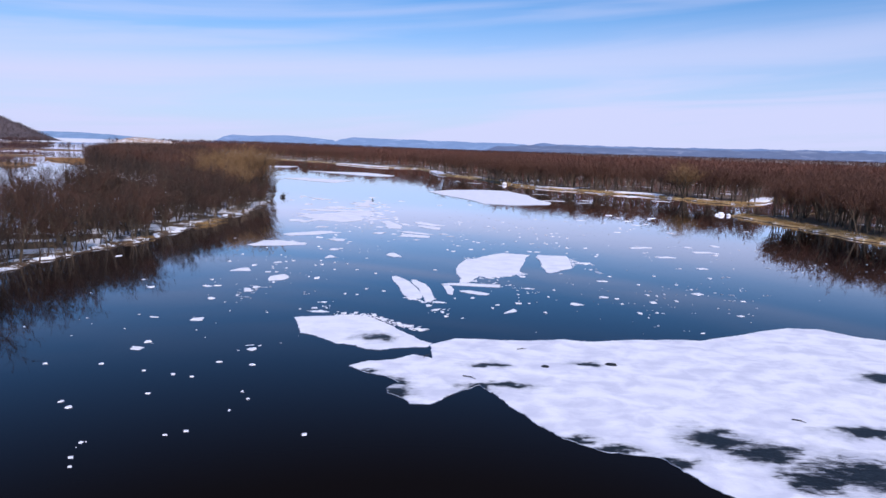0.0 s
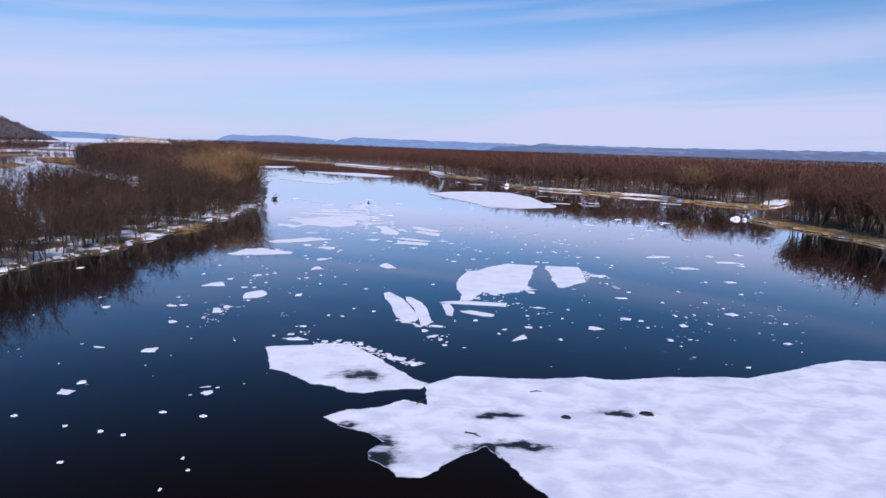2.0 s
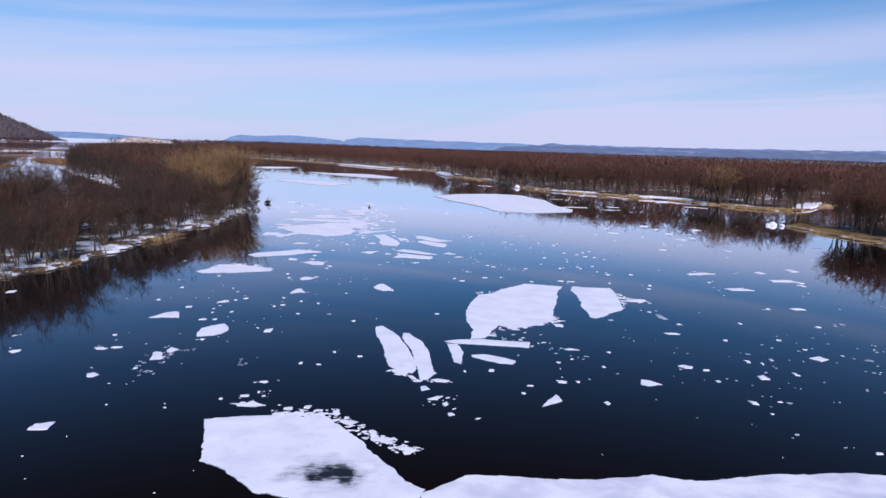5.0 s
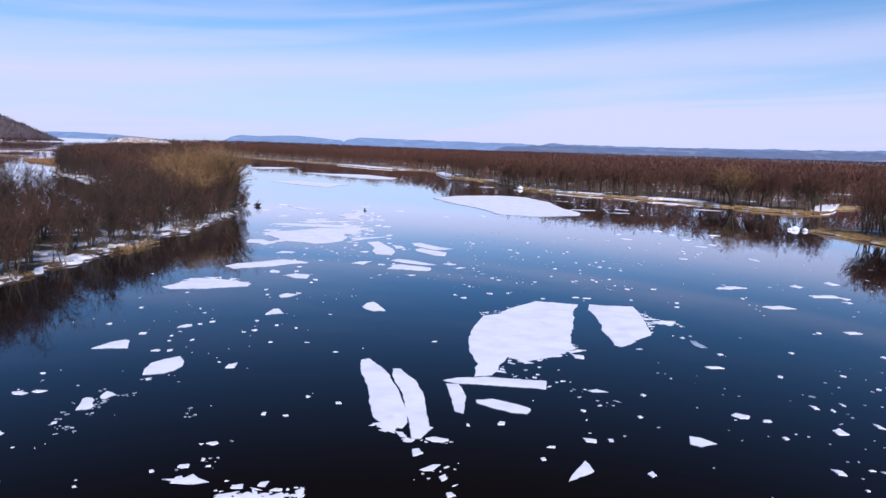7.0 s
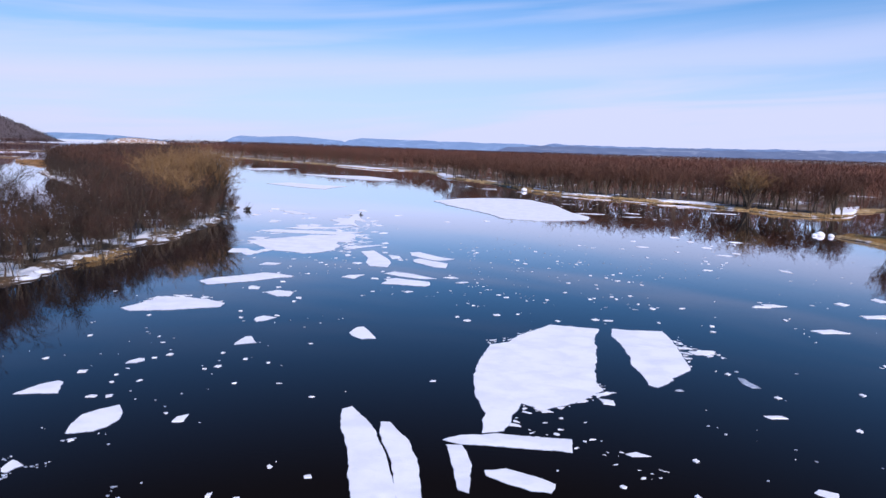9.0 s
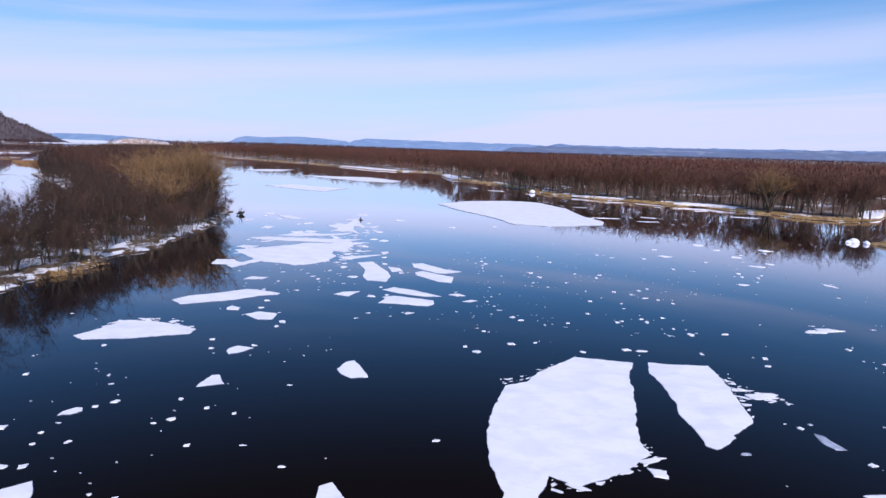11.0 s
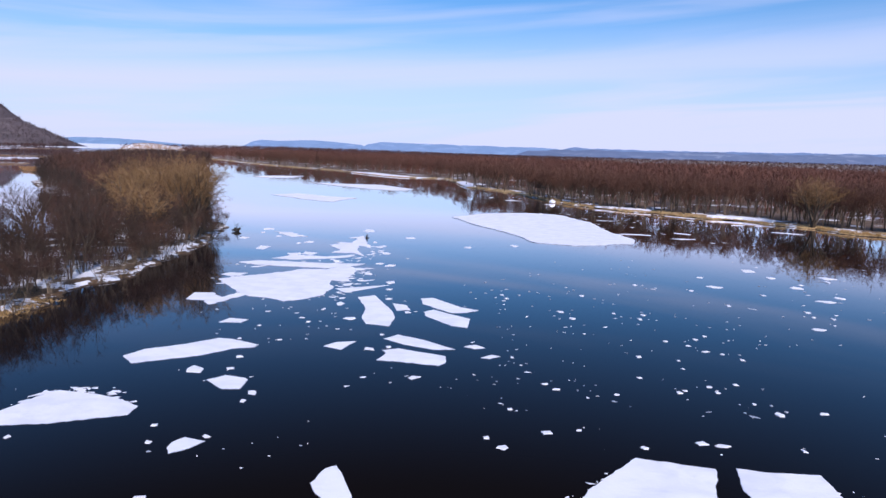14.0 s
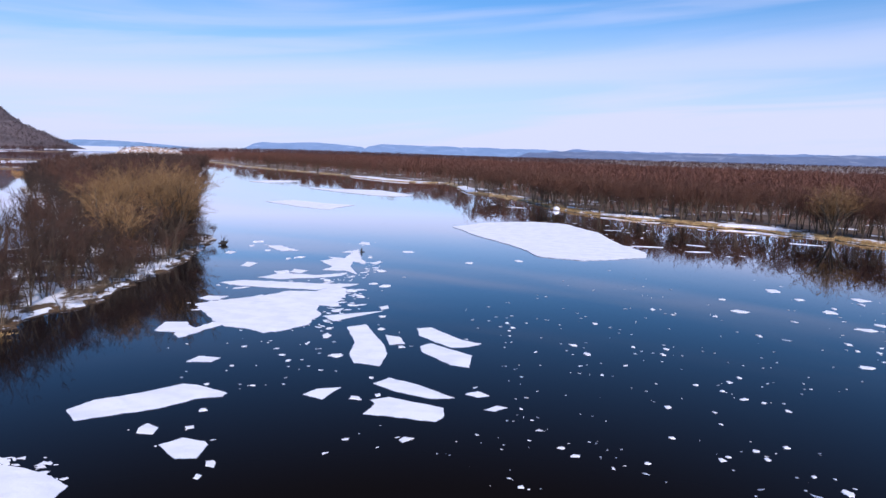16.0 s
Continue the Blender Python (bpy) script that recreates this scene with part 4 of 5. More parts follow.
BITS = "scattered small bits of ice on open water"
def bits(places, seed):
    """Single small bits of ice (x, y, half length) in one mesh."""
    rng, verts, faces = random.Random(seed), [], []
    for x, y, s in places:
        for j in range(rng.choice((1, 1, 1, 2))):
            a, k, n0, size = rng.uniform(-0.5, 0.5), rng.randint(4, 6), len(verts), s * 0.8 if j == 0 else s * rng.uniform(0.25, 0.5)
            ox, oy = (0, 0) if j == 0 else (rng.gauss(0, 1.6) * s, rng.gauss(0, 1.8) * s)
            ring = []
            for i in range(k):
                r, t = rng.uniform(0.7, 1.15), 2 * math.pi * (i + rng.uniform(-0.3, 0.3)) / k
                u, v = math.cos(t) * size * r, math.sin(t) * size * r * 0.7
                ring.append((x + ox + u * math.cos(a) - v * math.sin(a), y + oy + u * math.sin(a) + v * math.cos(a)))
            h = rng.uniform(0.02, 0.06)
            verts += [(px, py, -0.05) for px, py in ring] + [(px, py, h) for px, py in ring]
            faces += [(n0 + i, n0 + (i + 1) % k, n0 + k + (i + 1) % k, n0 + k + i) for i in range(k)]
            faces.append(tuple(range(n0 + k, n0 + 2 * k)))
    return tagged(mesh_object("brash_ice", verts, faces, WET_ICE), BITS, "brash ice", kind="stuff")


bits([(-14.0, 82.1, 0.16), (-32.8, 91.9, 0.17), (-21.9, 92.5, 0.16), (-17.4, 96.3, 0.14), (-21.0, 98.9, 0.12), (-22.2, 100.0, 0.09), (-23.8, 100.1, 0.10), (-20.8, 101.5, 0.13), (-25.0, 101.7, 0.11), (-19.1, 102.6, 0.07), (-20.1, 106.1, 0.13), (-14.8, 108.8, 0.10), (-20.7, 109.6, 0.16), (-32.0, 110.4, 0.14), (-30.4, 110.5, 0.11), (-31.3, 114.4, 0.10), (-17.6, 114.4, 0.11), (-18.7, 115.4, 0.13), (-27.5, 115.9, 0.13), (-31.1, 117.8, 0.18), (-31.8, 119.2, 0.16), (-38.4, 120.6, 0.19), (-22.8, 123.1, 0.17), (-17.8, 124.0, 0.13), (-12.5, 125.1, 0.17), (-2.0, 138.0, 0.12), (-3.0, 138.1, 0.08), (-23.0, 151.1, 0.23), (-20.5, 151.2, 0.15), (-18.9, 151.6, 0.18), (-29.4, 152.3, 0.25)], 60)
bits([(-19.1, 153.5, 0.16), (-29.7, 154.1, 0.17), (-16.1, 156.1, 0.26), (-14.6, 156.1, 0.22), (-18.5, 156.2, 0.17), (-23.3, 156.7, 0.17), (-17.8, 157.2, 0.27), (-19.0, 159.2, 0.23), (-17.7, 161.8, 0.25), (-18.0, 163.5, 0.25), (-17.1, 166.4, 0.35), (-19.5, 170.9, 0.37), (-12.8, 174.8, 0.28), (-0.4, 179.3, 0.30), (-16.7, 190.3, 0.23), (-15.3, 196.0, 0.32), (-13.0, 208.3, 0.39), (17.4, 80.6, 0.14), (29.2, 84.1, 0.12), (12.8, 84.9, 0.15), (26.2, 85.8, 0.16), (15.7, 86.6, 0.16), (34.4, 96.3, 0.22), (26.7, 111.1, 0.28), (32.2, 111.1, 0.19), (4.5, 133.5, 0.13), (19.3, 133.9, 0.15), (2.6, 134.6, 0.06), (23.2, 135.0, 0.16), (13.6, 135.3, 0.08), (2.5, 136.0, 0.06)], 61)
bits([(26.2, 136.9, 0.18), (23.5, 136.9, 0.16), (19.2, 137.6, 0.14), (9.6, 138.8, 0.13), (10.8, 138.8, 0.11), (4.2, 139.9, 0.07), (10.4, 140.1, 0.12), (2.2, 140.2, 0.13), (11.5, 140.3, 0.12), (0.4, 140.4, 0.07), (21.1, 140.9, 0.11), (9.7, 141.2, 0.13), (27.3, 141.2, 0.20), (18.4, 142.6, 0.11), (2.7, 145.0, 0.16), (5.4, 146.0, 0.12), (3.7, 146.4, 0.10), (10.4, 146.8, 0.12), (9.4, 147.2, 0.10), (16.9, 151.0, 0.13), (8.7, 151.7, 0.11), (29.4, 151.8, 0.21), (4.5, 154.3, 0.11), (15.6, 154.5, 0.16), (32.4, 154.7, 0.17), (3.4, 155.2, 0.11), (36.7, 155.9, 0.14), (33.4, 156.2, 0.17), (29.3, 156.4, 0.18), (4.8, 156.5, 0.25), (37.9, 156.7, 0.14)], 62)
bits([(30.3, 157.5, 0.23), (14.5, 157.9, 0.17), (4.2, 158.8, 0.13), (40.9, 159.3, 0.20), (3.3, 159.8, 0.21), (35.7, 160.0, 0.17), (22.6, 161.0, 0.15), (12.3, 161.3, 0.17), (14.0, 162.1, 0.17), (32.0, 162.6, 0.19), (33.0, 162.9, 0.19), (30.1, 163.3, 0.22), (21.2, 163.6, 0.21), (19.2, 163.8, 0.17), (40.4, 164.0, 0.17), (28.8, 164.2, 0.16), (11.3, 164.9, 0.21), (34.5, 164.9, 0.22), (24.2, 166.1, 0.23), (18.8, 166.3, 0.26), (10.8, 166.4, 0.22), (33.5, 166.6, 0.29), (21.0, 166.8, 0.23), (3.5, 166.8, 0.17), (19.8, 167.3, 0.23), (28.5, 167.7, 0.18), (27.3, 168.3, 0.20), (3.7, 168.9, 0.19), (36.1, 169.2, 0.19), (10.5, 169.3, 0.24), (13.7, 170.0, 0.20)], 63)
bits([(23.3, 170.3, 0.31), (8.3, 171.5, 0.19), (20.3, 174.7, 0.29), (18.8, 175.1, 0.20), (11.4, 176.3, 0.20), (19.3, 177.1, 0.22), (18.2, 177.8, 0.30), (35.1, 177.9, 0.23), (11.5, 178.3, 0.21), (1.9, 179.0, 0.30), (9.9, 180.8, 0.22), (4.4, 181.0, 0.23), (8.7, 181.3, 0.31), (2.9, 181.4, 0.35), (5.2, 182.4, 0.40), (15.0, 182.5, 0.31), (15.9, 183.6, 0.25), (35.4, 184.2, 0.26), (28.2, 187.1, 0.27), (2.0, 187.4, 0.35), (29.8, 187.4, 0.23), (13.3, 188.1, 0.36), (54.3, 188.6, 0.35), (22.8, 189.2, 0.35), (5.2, 190.6, 0.28), (48.5, 192.3, 0.31), (36.9, 194.0, 0.31), (10.0, 194.5, 0.25), (11.6, 196.0, 0.31), (10.2, 197.1, 0.25), (16.2, 210.2, 0.28)], 64)
bits([(-26.5, 88.4, 0.12), (-26.1, 87.9, 0.12), (-26.0, 87.4, 0.15), (-25.9, 87.0, 0.18), (-25.8, 86.6, 0.10), (-25.7, 87.3, 0.10), (-25.7, 87.7, 0.18), (-25.8, 88.1, 0.15), (-25.7, 88.2, 0.12), (-25.6, 88.4, 0.12), (-25.6, 87.9, 0.18), (-25.5, 86.9, 0.18), (-27.1, 90.0, 0.18), (-26.9, 89.9, 0.12), (-26.9, 90.4, 0.12), (-25.2, 89.2, 0.12), (-24.9, 89.3, 0.18), (-24.7, 89.5, 0.10), (-24.5, 89.2, 0.10), (-24.3, 89.7, 0.12), (-24.2, 89.9, 0.10), (-25.7, 85.6, 0.15), (-25.4, 85.5, 0.10), (-25.4, 85.8, 0.15), (-27.6, 85.8, 0.18), (-27.1, 85.4, 0.18), (-27.0, 85.5, 0.18), (-27.3, 84.6, 0.18), (-27.0, 84.6, 0.18), (-27.1, 83.7, 0.12)], 46)
bits([(-27.1, 83.9, 0.15), (-27.0, 84.0, 0.10), (-26.4, 83.5, 0.10), (-26.0, 83.2, 0.12), (-25.9, 83.4, 0.18), (-25.8, 83.5, 0.12), (-25.5, 83.3, 0.15), (-25.4, 83.3, 0.18), (-25.7, 83.0, 0.15), (-25.0, 82.8, 0.18), (-29.4, 91.0, 0.18), (-27.9, 87.6, 0.15), (-25.1, 92.8, 0.18), (-24.9, 93.0, 0.12), (-24.6, 93.1, 0.15), (-24.5, 93.2, 0.10), (-18.7, 86.3, 0.15), (-18.6, 85.7, 0.12), (-18.3, 85.7, 0.15), (-18.1, 85.9, 0.10), (-18.0, 86.1, 0.12), (-18.9, 87.2, 0.15), (-18.8, 87.3, 0.15), (-17.5, 87.8, 0.10), (-14.1, 82.1, 0.10), (-16.0, 78.0, 0.18), (-15.8, 78.3, 0.18), (-14.6, 79.6, 0.10), (-14.1, 79.7, 0.15), (-14.4, 78.5, 0.10)], 50)
bits([(42.6, 93.0, 0.49), (42.1, 92.9, 0.28), (37.1, 84.5, 0.24), (40.6, 89.2, 0.26), (40.0, 89.5, 0.20), (43.9, 89.4, 0.16), (45.1, 95.9, 0.29), (46.5, 98.3, 0.22), (37.3, 81.8, 0.29), (39.8, 81.6, 0.23), (40.0, 80.9, 0.29), (42.5, 85.2, 0.25), (47.9, 93.4, 0.21), (47.3, 93.3, 0.18), (34.2, 86.1, 0.19), (32.8, 81.3, 0.14), (28.2, 72.7, 0.15), (40.6, 94.3, 0.35), (38.7, 96.5, 0.18), (35.4, 92.0, 0.17), (34.2, 92.3, 0.14), (31.6, 89.6, 0.20), (31.6, 90.2, 0.13), (30.0, 88.3, 0.13), (30.7, 84.4, 0.12), (31.1, 84.2, 0.12), (28.4, 80.7, 0.28), (26.8, 82.1, 0.17), (27.5, 82.1, 0.14)], 48)
bits([(26.4, 79.8, 0.14), (25.8, 74.6, 0.30), (25.2, 74.0, 0.15), (23.2, 76.1, 0.10), (19.5, 77.1, 0.11), (22.9, 70.8, 0.09), (30.8, 93.8, 0.35), (30.2, 94.2, 0.14), (27.1, 84.7, 0.15), (20.0, 90.6, 0.13), (20.8, 86.5, 0.12), (21.0, 84.8, 0.12), (24.5, 93.4, 0.17), (24.0, 95.1, 0.14), (25.5, 86.2, 0.18), (46.7, 106.3, 0.58), (48.0, 107.0, 0.58), (41.5, 98.5, 0.19), (45.0, 101.9, 0.16), (59.6, 117.7, 0.48), (59.8, 117.0, 0.28), (61.7, 114.8, 0.37), (52.5, 115.3, 0.28), (41.0, 100.7, 0.15), (38.2, 83.9, 0.12), (19.4, 98.6, 0.22), (20.1, 97.2, 0.14), (45.4, 96.8, 0.15), (46.0, 96.2, 0.15), (30.7, 85.5, 0.12)], 49)
brash("brash_ice", 90, round_chunks, 0.085, BITS, 1)
brash("brash_ice", 70, clusters(6, 75, 70, 190, 30, 2.6, 1), 0.075, BITS, 2)
brash("brash_ice", 120, clusters(20, 90, 90, 230, 50, 3.5, 21), 0.11, "thin grey bits of half-sunk ice on open water", 22, WET_ICE)
brash("brash_ice", 45, clusters(2, 75, 128, 200, 40, 2.2, 31), 0.07, BITS, 32)
brash("brash_ice", 24, spread(-30, 90, 70, 280), 0.10, BITS, 3)
brash("brash_ice", 50, clusters(-50, -8, 60, 140, 24, 1.6, 4), 0.085, BITS, 5)
brash("brash_ice", 70, clusters(-30, 12, 125, 185, 18, 2.2, 6), 0.14, BITS, 7)
brash("ice_rubble", 190, along([(-12.5, 75.2), (-8.2, 75.3), (-5.5, 72.6), (-3.2, 70.6), (-2.0, 69.7)], 0.38), 0.15, "crumbled ice rubble along the floe rim", 8)
brash("ice_rubble", 40, along([(24.4, 122.0), (24.6, 117.5), (27.5, 115.5)], 0.45), 0.15, "crumbled ice rubble along the floe rim", 9)
brash("ice_rubble", 14, along([(-1.0, 83.5), (1.5, 81.5), (-0.5, 79.0), (2.2, 76.0)], 0.6), 0.15, "crumbled ice rubble along the floe rim", 10)
brash("ice_rubble", 30, along([(5.5, 98.0), (8.0, 96.5), (11.0, 94.0), (13.0, 90.0)], 0.8), 0.13, "crumbled ice rubble along the floe rim", 11)
brash("ice_rubble", 130, along([(-41, 182), (-35, 187), (-29, 192), (-21, 196), (-19, 189), (-20, 181), (-20, 172)], 1.1), 0.30, "crumbled ice rubble along the floe rim", 14)
brash("ice_rubble", 70, along([(-41, 196), (-30, 200), (-22, 206), (-20, 214), (-24, 226)], 1.3), 0.35, "crumbled ice rubble along the floe rim", 15)
brash("ice_rubble", 45, along([(-37.5, 130), (-36, 133.4), (-32, 133.6), (-28, 131.5)], 0.5), 0.2, "crumbled ice rubble along the floe rim", 16)
brash("ice_rubble", 40, along([(5.5, 101.0), (7.6, 100.2), (11.7, 103.2), (13.2, 104.8), (13.2, 107.0)], 0.22), 0.12, "crumbled ice rubble along the floe rim", 51)
brash("ice_rubble", 26, along([(4.0, 118.0), (6.3, 119.2), (9.5, 123.2)], 0.25), 0.13, "crumbled ice rubble along the floe rim", 52)
brash("ice_rubble", 24, along([(-5.0, 85.6), (-3.4, 84.4), (-1.9, 83.0), (0.4, 83.2)], 0.25), 0.16, "crumbled ice rubble along the floe rim", 53)
brash("ice_rubble", 22, along([(23.9, 121.5), (23.8, 117.0), (23.1, 112.5), (22.0, 110.3)], 0.2), 0.13, "crumbled ice rubble along the floe rim", 54)
brash("ice_rubble", 45, clusters(28, 62, 250, 318, 16, 3.0, 12), 0.6, "broken floes drifting under the wooded bank", 13)

# ---------------- trees ----------------


class Geo:
    def __init__(self):
        self.v, self.f = [], []

    def tube(self, pts, radii, n):
        base = len(self.v)
        for i, (p, r) in enumerate(zip(pts, radii)):
            d = (pts[min(i + 1, len(pts) - 1)] - pts[max(i - 1, 0)]).normalized()
            u = d.orthogonal().normalized()
            w2 = d.cross(u)
            for k in range(n):
                t = 2 * math.pi * k / n
                self.v.append(p + (u * math.cos(t) + w2 * math.sin(t)) * r)
        for i in range(len(pts) - 1):
            for k in range(n):
                a, b = base + i * n + k, base + i * n + (k + 1) % n
                self.f.append((a, b, b + n, a + n))

    def sliver(self, p, d, length, width, rng):
        s = d.cross(Vector((rng.gauss(0, 1), rng.gauss(0, 1), rng.gauss(0, 1)))).normalized() * width
        n0 = len(self.v)
        self.v += [p - s, p + s, p + d * length]
        self.f.append((n0, n0 + 1, n0 + 2))

    def put(self, name, mat, parent, slots=None):
        return mesh_object(name, [tuple(v) for v in self.v], self.f, mat, parent, slots=slots)


def bend(d, rng, spread_deg, up):
    """A direction turned away from d by about spread_deg and lifted by up."""
    side = d.orthogonal().normalized()
    side.rotate(Matrix.Rotation(rng.uniform(0, 2 * math.pi), 3, d))
    a = radians(spread_deg * rng.uniform(0.6, 1.3))
    out = d * math.cos(a) + side * math.sin(a)
    out.z += up
    return out.normalized()


def grow(trunk, limbs, twigs, p, d, length, r, level, top, rng, style):
    seg = 4 if level == 0 else 3 if level == 1 else 2
    pts, radii, q = [p.copy()], [r], p.copy()
    for i in range(seg):
        wob = style["wobble"] * (0.5 if level == 0 else 1)
        d = (d + Vector((rng.gauss(0, wob), rng.gauss(0, wob), style["rise"] if level else 0.05))).normalized()
        q = q + d * (length / seg)
        pts.append(q.copy())
        radii.append(r * (1 - (1 - style["taper"]) * (i + 1) / seg))
    (trunk if level == 0 else limbs if level == 1 else twigs).tube(pts, radii, (6, 4, 3)[level])

    def along_it(f):
        x = f * seg
        j = min(int(x), seg - 1)
        return pts[j].lerp(pts[j + 1], x - j), radii[j] * (1 - (x - j)) + radii[j + 1] * (x - j)
    if level < 2:
        for i in range(style["kids"][level]):
            at, rad = along_it(1.0 if i == 0 else rng.uniform(*style["start"][level]))
            grow(trunk, limbs, twigs, at, bend(d, rng, style["fork"][level], style["lift"]), length * style["short"][level] * rng.uniform(0.75, 1.2),
                 rad * rng.uniform(0.5, 0.75), level + 1, top, rng, style)
    if level == 2 or (level == 1 and style["twigs"] > 3):
        for i in range(style["sprays"] if level == 2 else style["sprays"] // 2):
            at, rad = along_it(rng.uniform(0.1, 1.0))
            way = bend(d, rng, style["twig_fork"], style["twig_lift"])
            long = style["twig_len"] * rng.uniform(0.8, 1.5)
            twigs.sliver(at, way, long, style["twig_w"] * rng.uniform(0.9, 1.5), rng)
            for j in range(style["twigs"]):
                twigs.sliver(at + way * (long * rng.uniform(0.1, 0.8)), bend(way, rng, 34, 0.12), long * rng.uniform(0.4, 0.8), style["twig_w"] * rng.uniform(0.5, 1.0), rng)


MAPLE = dict(wobble=0.13, rise=0.10, taper=0.45, kids=(6, 5), fork=(32, 38), lift=0.16, short=(0.66, 0.60), start=((0.33, 0.97), (0.22, 0.95)),
             sprays=4, twigs=4, twig_fork=42, twig_lift=0.22, twig_len=1.2, twig_w=0.020)
OPEN = dict(MAPLE, wobble=0.17, kids=(7, 5), fork=(36, 42), start=((0.35, 0.95), (0.25, 0.95)), sprays=4, twigs=4, twig_len=1.2, twig_w=0.018)
WILLOW = dict(MAPLE, kids=(8, 8), fork=(36, 42), rise=0.06, lift=0.12, start=((0.40, 1.0), (0.35, 1.0)), sprays=5, twigs=4, twig_fork=52, twig_lift=0.10, twig_len=0.85, twig_w=0.020)
SAPLING = dict(MAPLE, kids=(5, 4), fork=(15, 20), lift=0.35, start=((0.55, 0.98), (0.3, 0.95)), sprays=3, twigs=2, twig_len=1.0, twig_w=0.013)
BANKER = dict(MAPLE, start=((0.42, 0.98), (0.2, 0.95)), kids=(6, 5), fork=(36, 40), sprays=7, twigs=4, twig_len=1.2, twig_w=0.028)


def tree(name, seed, height, stems, style, bark, twig_mat, label, top=2, spread_deg=16, girth=0.016):
    """A bare tree: one or more stems, limbs and a crown of twigs; scaled to its height."""
    rng = random.Random(seed)
    trunks, limbs, twigs = [], Geo(), Geo()
    for s in range(stems):
        a = rng.uniform(0, 2 * math.pi)
        lean = Vector((math.cos(a), math.sin(a), 0)) * math.tan(radians(spread_deg * rng.uniform(0.4, 1.2) if stems > 1 else 3))
        at = Vector((math.cos(a), math.sin(a), 0)) * (0.25 if stems > 1 else 0)
        trunks.append(Geo())
        grow(trunks[-1], limbs, twigs, at, (Vector((0, 0, 1)) + lean).normalized(), height * 0.48 * rng.uniform(0.8, 1.05), height * girth * rng.uniform(0.7, 1.1), 0, top, rng, style)
    k = height / max(v.z for v in twigs.v)
    for g in [limbs, twigs] + trunks:
        for v in g.v:
            v *= k
    ob = new(name)
    ob.empty_display_size = 0.5
    for g in trunks:
        for v in g.v:
            if v.z < 0.3:
                v.z -= 0.5
        g.put("trunk", bark, ob)
    # limbs and twigs together make the crown
    n0, cut = len(limbs.v), len(limbs.f)
    limbs.v += twigs.v
    limbs.f += [tuple(i + n0 for i in f) for f in twigs.f]
    limbs.put("crown", [bark, twig_mat], ob, [0] * cut + [1] * (len(limbs.f) - cut))
    return tagged(ob, label, "tree")


L_MAPLE = "bare grey-brown floodplain maple standing in patchy snow"
L_RED = "bare red-brown maple with a fine twiggy crown"
L_WILLOW = "broad bare willow with yellowish twigs on the bank"
L_SAP = "slim bare young tree in the riverside thicket"
L_OPEN = "tall bare dark tree with open spreading limbs"
KINDS = {
    "maple": [tree("tree", 11 + i, 14.0, (1, 2, 3, 2, 1, 3)[i], MAPLE, BARK, (TWIG_BROWN, TWIG_RED)[i % 2], (L_MAPLE, L_RED)[i % 2], girth=0.011) for i in range(6)],
    "open": [tree("tree", 91 + i, 16.0, (1, 2, 1, 2)[i], OPEN, BARK, TWIG_BROWN, L_OPEN, girth=0.014) for i in range(4)],
    "willow": [tree("willow_tree", 31 + i, 17.0, 3 + i, WILLOW, BARK, TWIG_WILLOW, L_WILLOW, spread_deg=20, girth=0.019) for i in range(3)],
    "sapling": [tree("sapling", 51 + i, 8.0, 4 + i % 3, SAPLING, (BARK_PALE, BARK, BARK_MID)[i % 3], (TWIG_RED, TWIG_BROWN)[i % 2], L_SAP, spread_deg=22, girth=0.0058) for i in range(6)],
    "bank": [tree("tree", 71 + i, 16.0, 1 + i % 2, BANKER, BARK, TWIG_BANK,
                  "tall bare red-brown tree in the bank woods", girth=0.015) for i in range(5)],
}
USED = set()


def plant(kind, which, x, y, z=0.5, scale=1.0, turn=0.0, group="bare riverside trees", wide=1.0):
    ob = KINDS[kind][which % len(KINDS[kind])]
    m = pose(x, y, z, 0, 0, turn) @ Matrix.Diagonal((scale * wide, scale * wide, scale, 1))
    if ob not in USED:
        USED.add(ob)
        ob.matrix_basis = m
        return tagged(ob, group=group)
    return tagged(copy_thing(ob, m), group=group)


def stand(kind, count, zone, gap, lo, hi, seed, group, keep=None, wide=(0.85, 1.15)):
    """Plant trees at random in a plan zone, at least gap apart."""
    rng, done, tries = random.Random(seed), [], 0
    xs, ys = [p[0] for p in zone], [p[1] for p in zone]
    while len(done) < count and tries < count * 60:
        tries += 1
        x, y = rng.uniform(min(xs), max(xs)), rng.uniform(min(ys), max(ys))
        if not inside(x, y, zone) or (keep and not keep(x, y)) or any((x - a) ** 2 + (y - b) ** 2 < gap * gap for a, b in done):
            continue
        done.append((x, y))
        plant(kind, rng.randrange(100), x, y, 0.55, rng.uniform(lo, hi), rng.uniform(0, 360), group, rng.uniform(*wide))
    return done


